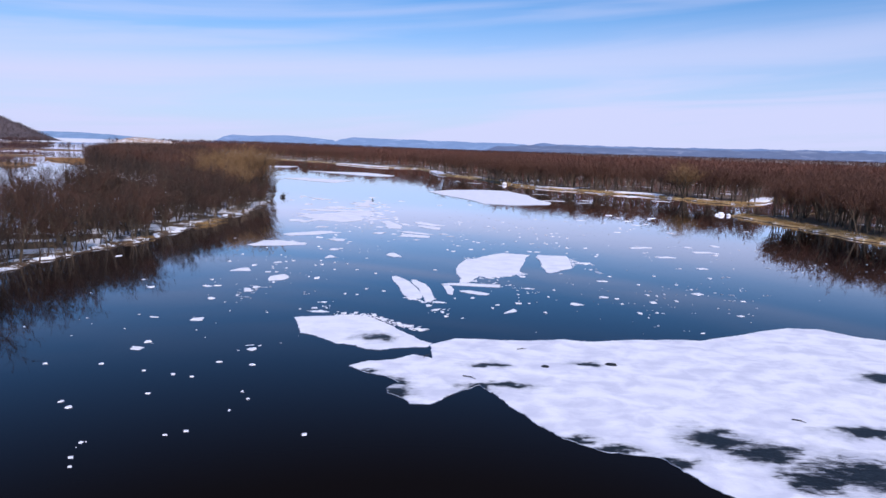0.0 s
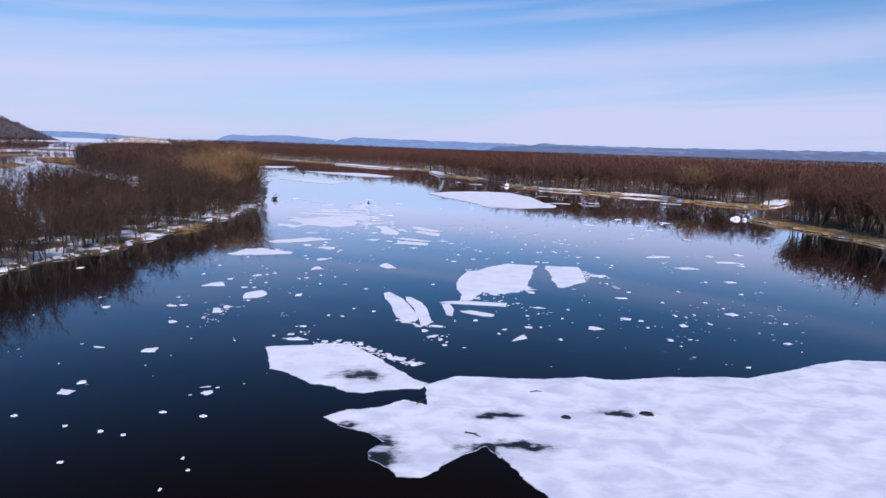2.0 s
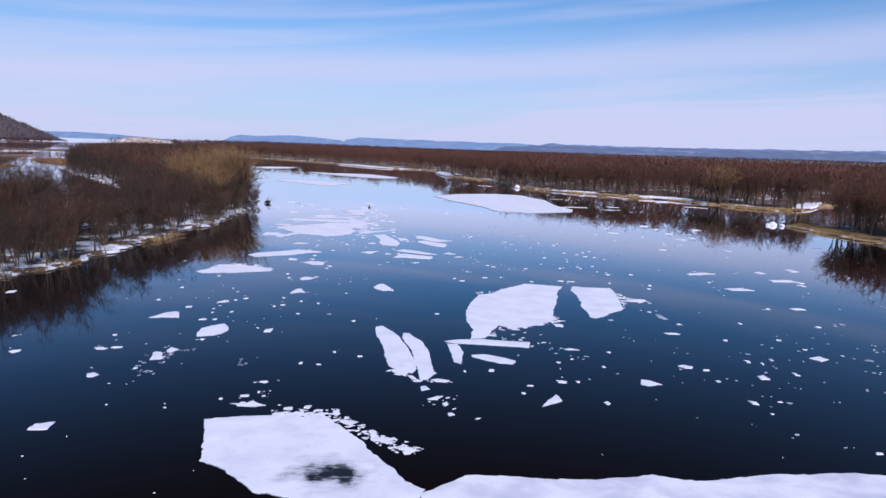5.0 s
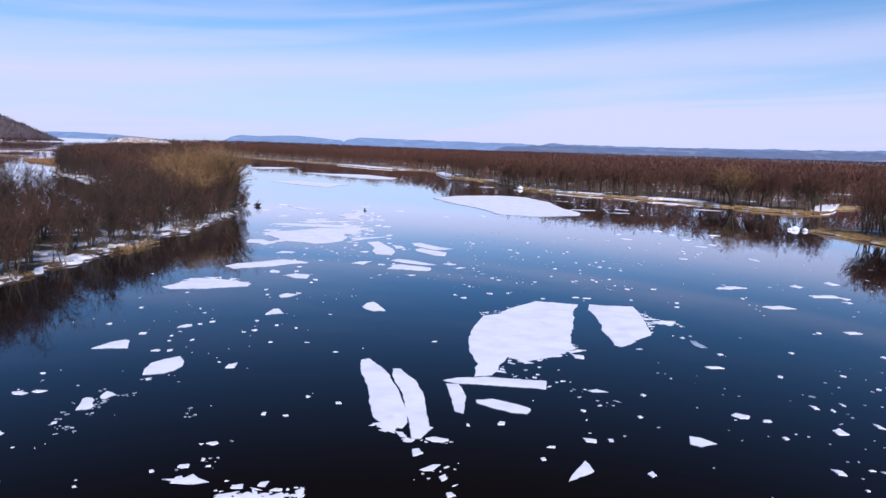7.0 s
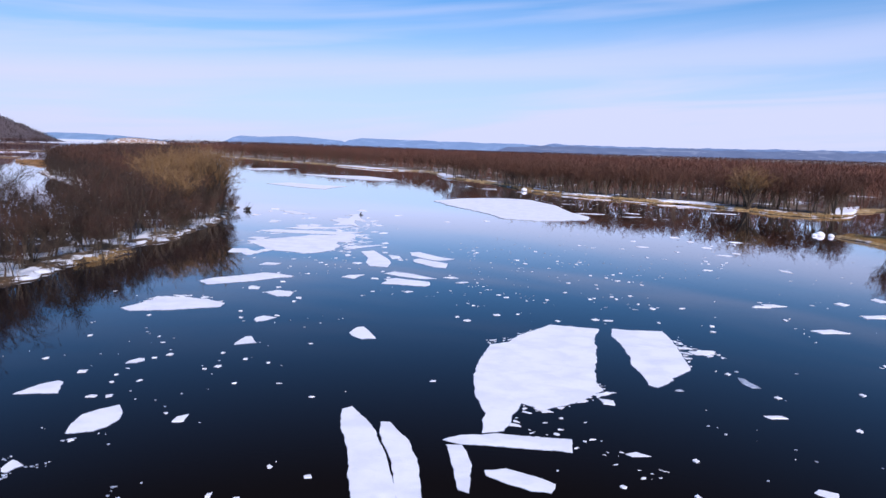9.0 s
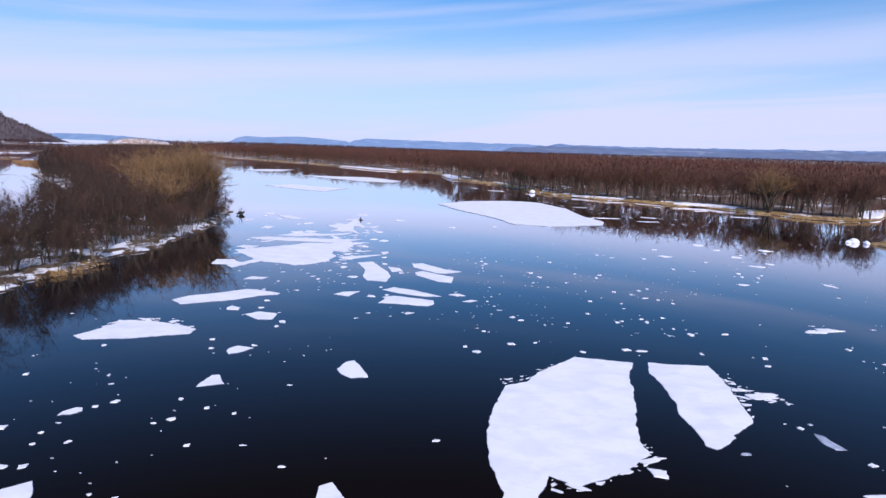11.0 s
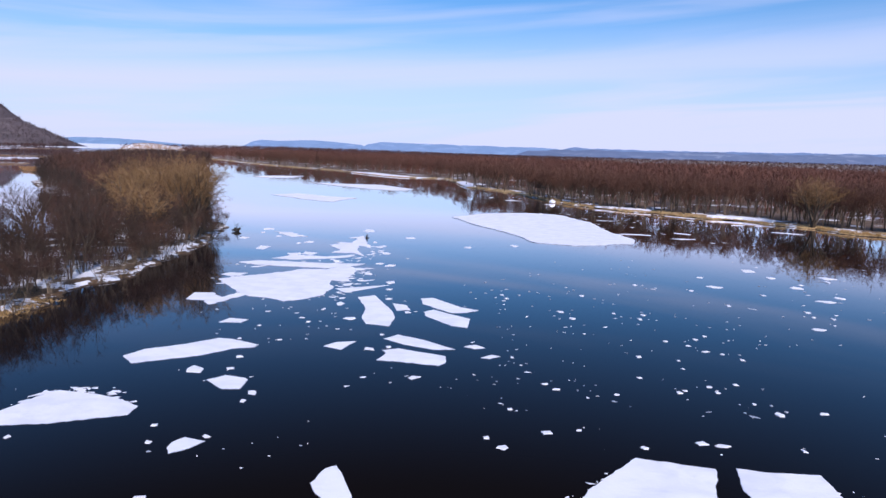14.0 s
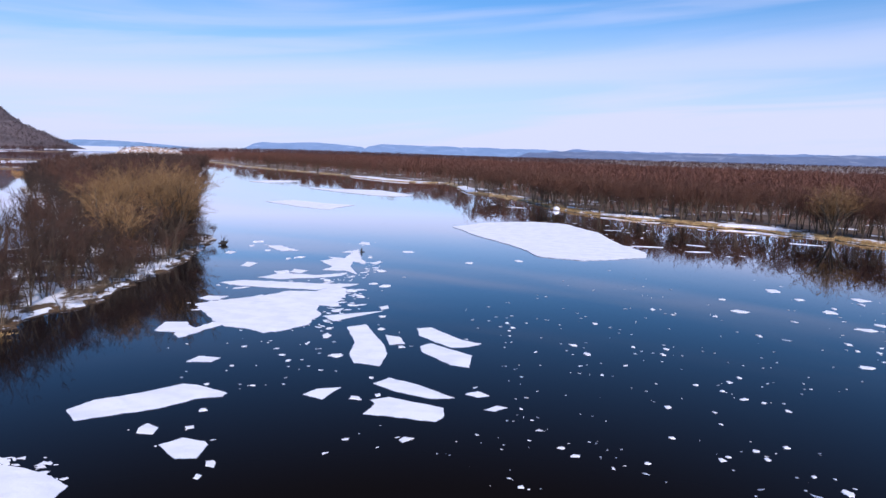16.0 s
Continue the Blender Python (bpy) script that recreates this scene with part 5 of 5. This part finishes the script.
def join_stand(name, kind, count, zone, gap, lo, hi, seed, label, keep=None):
    """Trees further back, too many to tell apart: copies of the same kinds joined into one mesh."""
    rng, done, tries = random.Random(seed), [], 0
    xs, ys = [p[0] for p in zone], [p[1] for p in zone]
    while len(done) < count and tries < count * 60:
        tries += 1
        x, y = rng.uniform(min(xs), max(xs)), rng.uniform(min(ys), max(ys))
        if inside(x, y, zone) and (not keep or keep(x, y)) and not any((x - a) ** 2 + (y - b) ** 2 < gap * gap for a, b in done):
            done.append((x, y))
    sources = []
    for ob in KINDS[kind]:
        for part_ob in ob.children:
            me = part_ob.data
            co = np.empty(len(me.vertices) * 3)
            me.vertices.foreach_get("co", co)
            li, tot = np.empty(len(me.loops), int), np.empty(len(me.polygons), int)
            me.loops.foreach_get("vertex_index", li)
            me.polygons.foreach_get("loop_total", tot)
            mi = np.empty(len(me.polygons), int)
            me.polygons.foreach_get("material_index", mi)
            sources.append((KINDS[kind].index(ob), list(me.materials), mi, co.reshape(-1, 3), li, tot))
    mats = list(dict.fromkeys(mt for s in sources for mt in s[1]))
    V, LI, TOT, MI, n0 = [], [], [], [], 0
    for x, y in done:
        pick, a, s, wide = rng.randrange(len(KINDS[kind])), rng.uniform(0, 2 * math.pi), rng.uniform(lo, hi), rng.uniform(0.9, 1.2)
        turn = np.array([[math.cos(a), -math.sin(a), 0], [math.sin(a), math.cos(a), 0], [0, 0, 1]])
        for which, own, mi, co, li, tot in sources:
            if which == pick:
                V.append((co * [s * wide, s * wide, s]) @ turn.T + [x, y, 0.55])
                LI.append(li + n0)
                TOT.append(tot)
                MI.append(np.array([mats.index(mt) for mt in own])[mi])
                n0 += len(co)
    V, LI, TOT, MI = np.concatenate(V), np.concatenate(LI), np.concatenate(TOT), np.concatenate(MI)
    me = bpy.data.meshes.new(name)
    me.vertices.add(len(V))
    me.vertices.foreach_set("co", V.ravel())
    me.loops.add(len(LI))
    me.loops.foreach_set("vertex_index", LI)
    me.polygons.add(len(TOT))
    me.polygons.foreach_set("loop_start", np.concatenate([[0], np.cumsum(TOT)[:-1]]))
    me.polygons.foreach_set("loop_total", TOT)
    for mt in mats:
        me.materials.append(mt)
    me.polygons.foreach_set("material_index", MI)
    me.update(calc_edges=True)
    return tagged(new(name, me), label, "woods", kind="stuff")


def on_island(x, y):
    return inside(x, y, LEFT_ISLAND)


def on_bank(x, y):
    return inside(x, y, RIGHT_BANK)


def dense(x, y):
    """The thick part of the near island; behind it only tall open trees stand before the backwater."""
    return on_island(x, y) and x > -71 - max(0.0, y - 196) * 0.9 - max(0.0, 145 - y) * 0.25


def thin(x, y):
    return on_island(x, y) and not dense(x, y)


def fringe(points, depth):
    """A strip of plan along a shore line, depth metres deep to the left of the flight."""
    return points + [(x - depth, y) for x, y in reversed(points)]


# the near island
ISLE = [(-63, 70), (-58, 130), (-57, 200), (-62, 246), (-104, 250), (-98, 190), (-96, 140), (-100, 70)]
stand("maple", 125, [(-64, 70), (-61, 130), (-60, 200), (-66, 246), (-104, 250), (-98, 190), (-96, 70)], 2.8, 0.66, 1.06, 1, "trees on the near island", dense)
stand("sapling", 105, ISLE, 2.0, 0.6, 1.25, 2, "thicket on the near island", dense, (0.9, 1.35))
stand("maple", 46, [(-66, 70), (-70, 112), (-72, 150), (-84, 172), (-98, 172), (-96, 140), (-100, 70)], 2.8, 0.85, 1.20, 24, "trees on the near island", on_island)
stand("open", 24, [(-76, 90), (-76, 165), (-98, 165), (-99, 90)], 3.6, 0.95, 1.2, 25, "tall open trees by the backwater", on_island, (0.9, 1.2))
stand("open", 30, ISLE, 3.6, 0.66, 1.08, 21, "tall open trees by the backwater", thin, (0.9, 1.2))
stand("sapling", 30, ISLE, 2.4, 0.5, 1.0, 22, "thicket on the near island", thin, (0.9, 1.3))
stand("sapling", 48, fringe([(x + 0.4, y) for x, y in LEFT_ISLAND[2:18]], 3.6), 1.4, 0.35, 0.9, 23, "thicket on the near island", None, (0.9, 1.4))
for i, (x, y, s) in enumerate([(-62.5, 221, 1.10), (-68, 233, 1.15), (-76, 246, 1.1), (-63.5, 207, 0.75), (-83, 238, 1.02), (-89, 256, 1.0), (-73, 217, 0.95), (-71, 243, 1.06), (-79, 255, 1.04)]):
    plant("willow", i, x, y, 0.5, s, 70 * i, "willows at the island tip", 1.1)
join_stand("island_woods", "open", 60, [(-104, 240), (-122, 276), (-165, 331), (-221, 401), (-212, 408), (-155, 336), (-112, 282), (-92, 246)], 3.6, 0.55, 0.85, 33,
           "open brown trees along the backwater side", on_island)
join_stand("island_woods", "bank", 120, [(-70, 250), (-112, 345), (-155, 450), (-277, 520), (-218, 405), (-160, 332), (-112, 255)], 5.0, 0.85, 1.05, 3,
           "dense brown leafless woods on the long island", on_island)
# Trees out of view, added to darken the river's left side by reflection.
join_stand("island_woods", "maple", 60, [(-71, 5), (-68, 70), (-97, 72), (-108, 5)], 3.2, 0.85, 1.15, 61, "dense brown leafless woods on the long island", on_island)
join_stand("island_woods", "maple", 75, [(-63, 75), (-60, 130), (-59, 200), (-64, 240), (-80, 240), (-74, 200), (-74, 130), (-78, 75)], 2.2, 0.5, 0.9, 62, "dense brown leafless woods on the near island", on_island)
# the wooded bank
FRONT = [(115, 160), (110, 217), (145, 247), (114, 284), (95, 315), (61, 331), (34, 371), (24, 412), (36, 412), (46, 368), (70, 340), (100, 318),
                    (125, 285), (150, 240), (125, 215), (122, 160)]
stand("bank", 72, FRONT, 4.0, 0.8, 1.08, 4, "trees of the bank woods", lambda x, y: on_bank(x, y) and y < 300)
join_stand("bank_woods", "bank", 30, [(109, 150), (106, 172), (105, 187), (103, 201), (103, 213), (114, 220), (116, 150)], 2.8, 0.75, 1.0, 47,
           "leafless trees crowding down to the grassy shore", on_bank)
join_stand("bank_woods", "bank", 230, FRONT, 3.6, 0.8, 1.08, 44, "dense red-brown leafless woods on the river plain", on_bank)
join_stand("bank_woods", "bank", 230, [(122, 160), (125, 215), (150, 240), (170, 302), (125, 285), (100, 318), (70, 340), (46, 368), (36, 404), (-4, 454), (-10, 500), (20, 500), (60, 420),
                                       (120, 345), (190, 300), (185, 150)], 4.2, 0.9, 1.08, 14, "dense red-brown leafless woods on the river plain", on_bank)
join_stand("bank_woods", "bank", 125, [(-12, 503), (-20, 548), (-66, 571), (-130, 645), (-200, 745), (-305, 895), (-260, 900), (-150, 760), (-80, 650), (10, 560)], 6.0, 0.85, 1.05, 5,
           "dense red-brown leafless woods on the river plain", on_bank)
plant("willow", 2, 106, 290, 0.6, 0.98, 40, "willows on the bank", 1.2)



def far_wood(name, count, place, lo, hi, mat, label, seed, slivers=22, width=0.30, z0=0.0, taper=None):
    """Woods too far off to tell tree from tree: stems and upright sprays of twigs, in one mesh."""
    rng = np.random.RandomState(seed)
    pts = place(rng, count)
    k = len(pts)
    h = rng.uniform(lo, hi, k)
    if taper:
        h = h * taper(pts[:, 0])
    base = np.column_stack([pts, np.full(k, z0) if np.isscalar(z0) else z0])
    r = h * rng.uniform(0.22, 0.34, k)
    n = slivers
    ang, rad = rng.uniform(0, 2 * np.pi, (k, n)), np.sqrt(rng.uniform(0, 1, (k, n)))
    zf = rng.uniform(0.28, 0.86, (k, n))
    girth = np.sin(np.clip((zf - 0.1) / 0.95, 0, 1) * np.pi) ** 0.6
    c = np.stack([base[:, None, 0] + np.cos(ang) * rad * r[:, None] * girth, base[:, None, 1] + np.sin(ang) * rad * r[:, None] * girth,
                  base[:, None, 2] + zf * h[:, None]], -1)
    d = np.stack([np.cos(ang) * rad * 0.9, np.sin(ang) * rad * 0.9, np.full((k, n), 0.8)], -1) + rng.normal(0, 0.42, (k, n, 3))
    d *= (h[:, None] * rng.uniform(0.10, 0.24, (k, n)) / np.linalg.norm(d, axis=-1))[..., None]
    s = np.stack([np.cos(ang + 1.3), np.sin(ang + 1.3), np.zeros((k, n))], -1) * (width * rng.uniform(0.5, 1.2, (k, n)))[..., None]
    tri = np.stack([c - s, c + s, c + d], 2).reshape(-1, 3)
    stem = np.stack([base + [[-0.17, 0, 0]], base + [[0.17, 0.1, 0]], base + np.column_stack([rng.normal(0, 0.5, (k, 2)), h * 0.7])], 1).reshape(-1, 3)
    v = np.concatenate([tri, stem])
    me = bpy.data.meshes.new(name)
    m = len(v) // 3
    me.vertices.add(len(v))
    me.vertices.foreach_set("co", v.ravel())
    me.loops.add(len(v))
    me.loops.foreach_set("vertex_index", np.arange(len(v)))
    me.polygons.add(m)
    me.polygons.foreach_set("loop_start", np.arange(m) * 3)
    me.polygons.foreach_set("loop_total", np.full(m, 3))
    me.materials.append(mat)
    me.update(calc_edges=True)
    return tagged(new(name, me), label, "woods", kind="stuff")


def in_zone(zone, count, power=1.0):
    def at(rng, n):
        z = np.array(zone)
        out = []
        while len(out) < n:
            x, y = rng.uniform(z[:, 0].min(), z[:, 0].max()), z[:, 1].min() + (z[:, 1].max() - z[:, 1].min()) * rng.uniform() ** power
            if inside(x, y, zone):
                out.append((x, y))
        return np.array(out)
    return at


B_FRONT = [(190, 140), (190, 300), (120, 345), (60, 420), (20, 500), (10, 560), (-80, 650), (-150, 760), (-250, 900), (-330, 960), (-280, 1050), (-100, 950), (60, 830), (250, 700),
           (380, 560), (420, 420), (420, 200), (330, 100)]
B_MID = [(-330, 960), (-420, 1060), (-600, 1250), (-560, 1500), (-300, 1400), (0, 1150), (260, 950), (480, 720), (560, 480), (560, 250), (420, 200), (420, 420), (380, 560), (250, 700),
         (60, 830), (-100, 950), (-280, 1050)]
B_FAR = [(-700, 1350), (-880, 1900), (-780, 2850), (400, 3200), (2200, 2900), (2200, 1250), (1300, 500), (560, 250), (560, 480), (480, 720), (260, 950), (0, 1150), (-300, 1400), (-560, 1500)]
far_wood("bank_woods", 8000, in_zone(B_FRONT, 9000), 12.5, 16.5, TWIG_FAR, "dense red-brown leafless woods on the river plain", 1, 42, 0.18, 0.5)
far_wood("bank_woods", 4500, in_zone(B_MID, 7000), 10.5, 13.5, TWIG_FAR, "dense red-brown leafless woods on the river plain", 2, 14, 0.6, 0.5)
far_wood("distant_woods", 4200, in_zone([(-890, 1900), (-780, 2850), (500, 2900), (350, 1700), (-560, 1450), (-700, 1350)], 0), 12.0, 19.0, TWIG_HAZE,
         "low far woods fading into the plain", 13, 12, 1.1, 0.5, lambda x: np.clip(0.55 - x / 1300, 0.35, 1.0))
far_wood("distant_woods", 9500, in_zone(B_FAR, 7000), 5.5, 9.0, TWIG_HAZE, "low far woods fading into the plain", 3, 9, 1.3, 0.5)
far_wood("island_woods", 3200, in_zone([(-112, 345), (-155, 450), (-215, 600), (-290, 800), (-378, 830), (-344, 680), (-279, 520), (-219, 402), (-160, 335)], 0), 11.0, 15.5, TWIG_ISLE,
         "dense brown leafless woods on the long island", 4, 34, 0.16, 0.5)
far_wood("island_brush", 190, in_zone([(-64, 85), (-59, 130), (-59, 200), (-66, 250), (-112, 340), (-140, 320), (-104, 235), (-94, 190), (-91, 140), (-96, 85)], 0), 1.5, 4.5, TWIG_BROWN,
         "brown leafless brush under the island trees", 5, 60, 0.035, 0.4)
far_wood("bank_brush", 900, in_zone([(120, 160), (117, 214), (152, 249), (174, 306), (132, 292), (106, 320), (76, 344), (52, 370), (42, 406), (12, 460), (2, 520), (30, 520), (70, 440), (130, 360), (200, 312), (195, 165)], 0),
         1.5, 4.5, TWIG_FAR, "brown leafless brush along the bank woods", 6, 40, 0.08, 0.5)



for i, (count, low, tall) in enumerate([(150, 2.5, 6.0), (260, 4.5, 9.0), (90, 7.0, 12.0), (420, 8.0, 14.0)]):
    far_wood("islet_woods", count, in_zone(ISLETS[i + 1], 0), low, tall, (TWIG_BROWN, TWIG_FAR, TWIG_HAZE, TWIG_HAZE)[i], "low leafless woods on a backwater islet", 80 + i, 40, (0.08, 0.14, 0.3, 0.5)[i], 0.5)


def on_slope(ob):
    """Places on a hill's near face, with their heights."""
    co = np.array([v.co[:] for v in ob.data.vertices])
    k = len(co) // 7

    def at(rng, n):
        j, i, f, g = rng.randint(0, 5, n), rng.randint(0, k - 1, n), rng.uniform(0, 1, n), rng.uniform(0, 1, n)
        a, b, c2 = co[j * k + i], co[j * k + i + 1], co[(j + 1) * k + i]
        p = a + (b - a) * f[:, None] + (c2 - a) * g[:, None]
        at.z = p[:, 2]
        return p[:, :2]
    return at


far_wood("bluff_woods", 70, lambda rng, n: np.column_stack([rng.normal(-1262, 9, n), rng.normal(2052, 8, n)]), 8.0, 15.0, TWIG_BLUFF, "grey-brown leafless woods on the bluff's low point", 13, 40, 0.7, 0.0)
slope = on_slope(BLUFF)
first = slope(np.random.RandomState(12), 7000)
far_wood("bluff_woods", 7000, lambda rng, n: first, 5.0, 9.0, TWIG_BLUFF, "grey-brown leafless woods on the bluff", 12, 9, 1.1, slope.z)


# ---------------- small things along the shores ----------------


def tufts(name, count, place, lo, hi, mat, label, seed, z=0.3, blades=9, width=0.05, lean=0.45):
    """Dry grass or reeds: sprays of blades in one mesh."""
    rng, g = random.Random(seed), Geo()
    for _ in range(count):
        x, y = place(rng)
        h = rng.uniform(lo, hi)
        for _ in range(blades):
            d = Vector((rng.gauss(0, lean), rng.gauss(0, lean), 1)).normalized()
            g.sliver(Vector((x + rng.gauss(0, 0.35), y + rng.gauss(0, 0.35), z)), d, h * rng.uniform(0.6, 1.1), width, rng)
    return tagged(g.put(name, mat, None), label, "grass", kind="stuff")


def inland(points, lo, hi, shift):
    """Places along a shore line, moved inland by shift * (lo..hi)."""
    def at(r):
        i = r.randrange(len(points) - 1)
        f, (ax, ay), (bx, by), s = r.random(), points[i], points[i + 1], r.uniform(lo, hi)
        return ax + (bx - ax) * f + shift[0] * s, ay + (by - ay) * f + shift[1] * s
    return at


def within(zone):
    def at(r):
        while True:
            x, y = r.uniform(min(p[0] for p in zone), max(p[0] for p in zone)), r.uniform(min(p[1] for p in zone), max(p[1] for p in zone))
            if inside(x, y, zone):
                return x, y
    return at


def spots(centres, reach):
    def at(r):
        x, y = r.choice(centres)
        return x + r.gauss(0, reach * 0.6), y + r.gauss(0, reach)
    return at


tufts("bank_grass", 900, inland([(106, 158), (102, 187), (99, 203), (97, 217)], 0.5, 6.0, (1.0, 0.2)), 0.4, 1.0, GRASS, "dry ochre grass on the low bank", 1, 0.5)
tufts("bank_grass", 300, inland([(132, 272), (120, 268), (109, 274), (105, 286)], 0.5, 4.0, (0.7, 0.9)), 0.4, 1.0, GRASS, "dry ochre grass on the low bank", 2, 0.5)
tufts("bank_grass", 300, inland([(98, 293), (80, 310), (59, 328), (38, 356), (24, 404)], 0.8, 3.0, (0.8, 0.6)), 0.4, 0.9, GRASS, "dry ochre grass on the low bank", 3, 0.6)
tufts("island_grass", 300, spots([(-60.8, 130), (-57.5, 156), (-57.2, 161), (-57.5, 182), (-62, 166), (-66, 112)], 1.7), 0.25, 0.6, GRASS, "dry ochre grass on the island shore", 4, 0.3)
tufts("marsh_reeds", 900, within(ISLETS[0]), 0.8, 2.2, REED, "rust-coloured reeds on a marsh islet", 5, 0.4, 9, 0.16)
tufts("marsh_reeds", 300, within(ISLETS[1]), 0.6, 2.2, REED, "rust-coloured reeds on a marsh islet", 6, 0.4, 7, 0.18)


def boulder(x, y, r, z, mat, label, seed, name="ice_block", flat=0.85):
    """A rounded lump of piled ice or rock."""
    bm = bmesh.new()
    bmesh.ops.create_icosphere(bm, subdivisions=3, radius=r)
    for v in bm.verts:
        v.co *= 1 + 0.22 * noise.noise(v.co / r * 1.3 + Vector((seed, 0, 0))) + 0.08 * noise.noise(v.co / r * 4 + Vector((0, seed, 0)))
        v.co.z = max(v.co.z * flat, -0.3 * r)
    me = bpy.data.meshes.new(name)
    bm.to_mesh(me)
    bm.free()
    me.materials.append(mat)
    me.polygons.foreach_set("use_smooth", [True] * len(me.polygons))
    ob = new(name, me)
    ob.location = (x, y, z)
    return tagged(ob, label, "ice block" if name == "ice_block" else "rock")


boulder(33.6, 363.0, 1.3, 0.5, FLOE_ICE, "round white block of piled ice by the bank", 1)
boulder(93.6, 219.5, 1.1, 0.2, FLOE_ICE, "white block of stranded ice at the grassy point", 2)
boulder(95.4, 217.6, 0.7, 0.2, FLOE_ICE, "small white block of stranded ice at the grassy point", 3)
boulder(92.0, 219.0, 0.6, 0.1, FLOE_ICE, "small white block of stranded ice at the grassy point", 4)
boulder(96.6, 218.8, 1.0, 0.2, WOOD_WET, "dark wet rock beside stranded ice", 5, "rock")


def snow_patch(pts, z, label, seed):
    """Snow lying on the bank."""
    o = wander(pts, 1.2, 0.9, seed, 0.3)
    verts, faces = slab([[(x, y, z - 0.5) for x, y in o], [(x, y, z) for x, y in inset(o, 0.25)], [(x, y, z + 0.14) for x, y in inset(o, 0.9)]])
    return tagged(mesh_object("snow_patch", verts, faces, FLOE_ICE), label, "snow")


snow_patch([(128, 275), (136, 279), (143, 287), (161, 314), (148, 306), (137, 292)], 0.85, "patch of old snow on the grassy bank", 1)
snow_patch([(81, 313), (92, 309), (98, 300), (102, 304), (95, 315), (85, 319)], 1.0, "strip of old snow at the foot of the trees", 2)
snow_patch([(48, 344), (59, 334), (67, 331), (65, 337), (55, 345)], 0.9, "strip of old snow at the foot of the trees", 3)
snow_patch([(-11, 516), (-5, 466), (2, 462), (0, 490), (-6, 522)], 0.9, "strip of old snow at the foot of the trees", 4)
snow_patch([(-104, 640), (-68, 586), (-48, 570), (-50, 579), (-85, 632)], 0.9, "strip of old snow at the foot of the trees", 5)


# old snow under the first trees of the bank
rng = random.Random(41)
shore = RIGHT_BANK[17:30]
for i, ((ax, ay), (bx, by)) in enumerate(zip(shore, shore[1:])):
    mx, my = (ax + bx) / 2, (ay + by) / 2
    d = Vector((bx - ax, by - ay))
    if i in (0, 11) or not on_bank(mx + d.normalized().y * 9, my - d.normalized().x * 9):
        continue
    u, v = d.normalized(), Vector((d.y, -d.x)).normalized()
    half, deep, off = d.length * rng.uniform(0.16, 0.3), rng.uniform(1.4, 2.6), rng.uniform(7.0, 10.0)
    ring = [Vector((mx, my)) + u * (half * math.cos(t)) + v * (off + deep * math.sin(t)) for t in (0, 0.8, 1.6, 2.4, 3.14, 3.9, 4.7, 5.5)]
    snow_patch([tuple(p) for p in ring], 0.78, "patch of old snow under the bank trees", 50 + i)


def snag(x, y):
    """A dark root clump stranded off the island tip, with bare branches over the water."""
    rng = random.Random(9)
    ob = new("driftwood_snag")
    ob.location = (x, y, 0)
    g = Geo()
    for i in range(16):
        a = rng.uniform(0, 2 * math.pi)
        d = Vector((math.cos(a), math.sin(a), rng.uniform(0.2, 1.4))).normalized()
        p = Vector((rng.gauss(0, 0.3), rng.gauss(0, 0.3), 0.2))
        q = p + d * rng.uniform(0.5, 1.1)
        g.tube([p, p.lerp(q, 0.5) + Vector((0, 0, 0.15)), q], [0.32, 0.26, 0.10], 6)
    g.put("root_clump", WOOD_WET, ob)
    b = Geo()
    for i in range(7):
        way = Vector((rng.gauss(0.3, 0.5), rng.gauss(0, 0.4), rng.uniform(0.5, 1.0))).normalized()
        b.tube([Vector((0, 0, 0.5)), Vector((0, 0, 0.5)) + way * 0.8, Vector((0, 0, 0.6)) + way * rng.uniform(1.4, 2.2) + Vector((0.2, 0, 0))], [0.05, 0.035, 0.012], 4)
    b.put("branch", WOOD_WET, ob)
    return tagged(ob, "dark stranded root clump with bare branches over water", "driftwood")


snag(-59.0, 240.5)


def stick(x, y, z, length, deg):
    g, rng = Geo(), random.Random(int(x * 10))
    g.tube([Vector((-length / 2, 0, 0.03)), Vector((0, 0.06 * length, 0.06)), Vector((length / 2, -0.03 * length, 0.03))], [0.05, 0.04, 0.02], 5)
    g.tube([Vector((0, 0.06 * length, 0.06)), Vector((0.2 * length, 0.2 * length, 0.1))], [0.03, 0.012], 4)
    ob = g.put("stick", WOOD_WET, None)
    ob.matrix_basis = pose(x, y, z, 0, 0, deg)
    return tagged(ob, "dark fallen stick lying on the ice sheet", "driftwood")


stick(8.3, 63.6, 0.10, 1.0, 10)
stick(2.6, 54.9, 0.10, 1.3, -30)
stick(-1.3, 60.6, 0.10, 1.2, 60)


def stump(x, y):
    """An upright stub of driftwood, added for a bird-like dark shape at the tip of the broken ice."""
    rng, g = random.Random(4), Geo()
    g.tube([Vector((0, 0, -0.1)), Vector((0.03, 0.02, 0.45)), Vector((0.12, 0.0, 0.9))], [0.20, 0.17, 0.08], 8)
    for i in range(4):
        a = rng.uniform(0, 2 * math.pi)
        d = Vector((math.cos(a), math.sin(a), 0.25))
        g.tube([Vector((0, 0, 0.1)), d * 0.4, d * rng.uniform(0.6, 0.9) - Vector((0, 0, 0.12))], [0.09, 0.06, 0.02], 5)
    ob = g.put("driftwood_stump", WOOD_WET, None)
    ob.location = (x, y, 0.03)
    return tagged(ob, "dark upright stub standing in for a bird-like shape on broken ice", "driftwood")


stump(-25.7, 236.5)
# This stick stands in for a dark bird-like shape over the sheet.
stick(27.9, 47.2, 0.10, 1.0, -35)
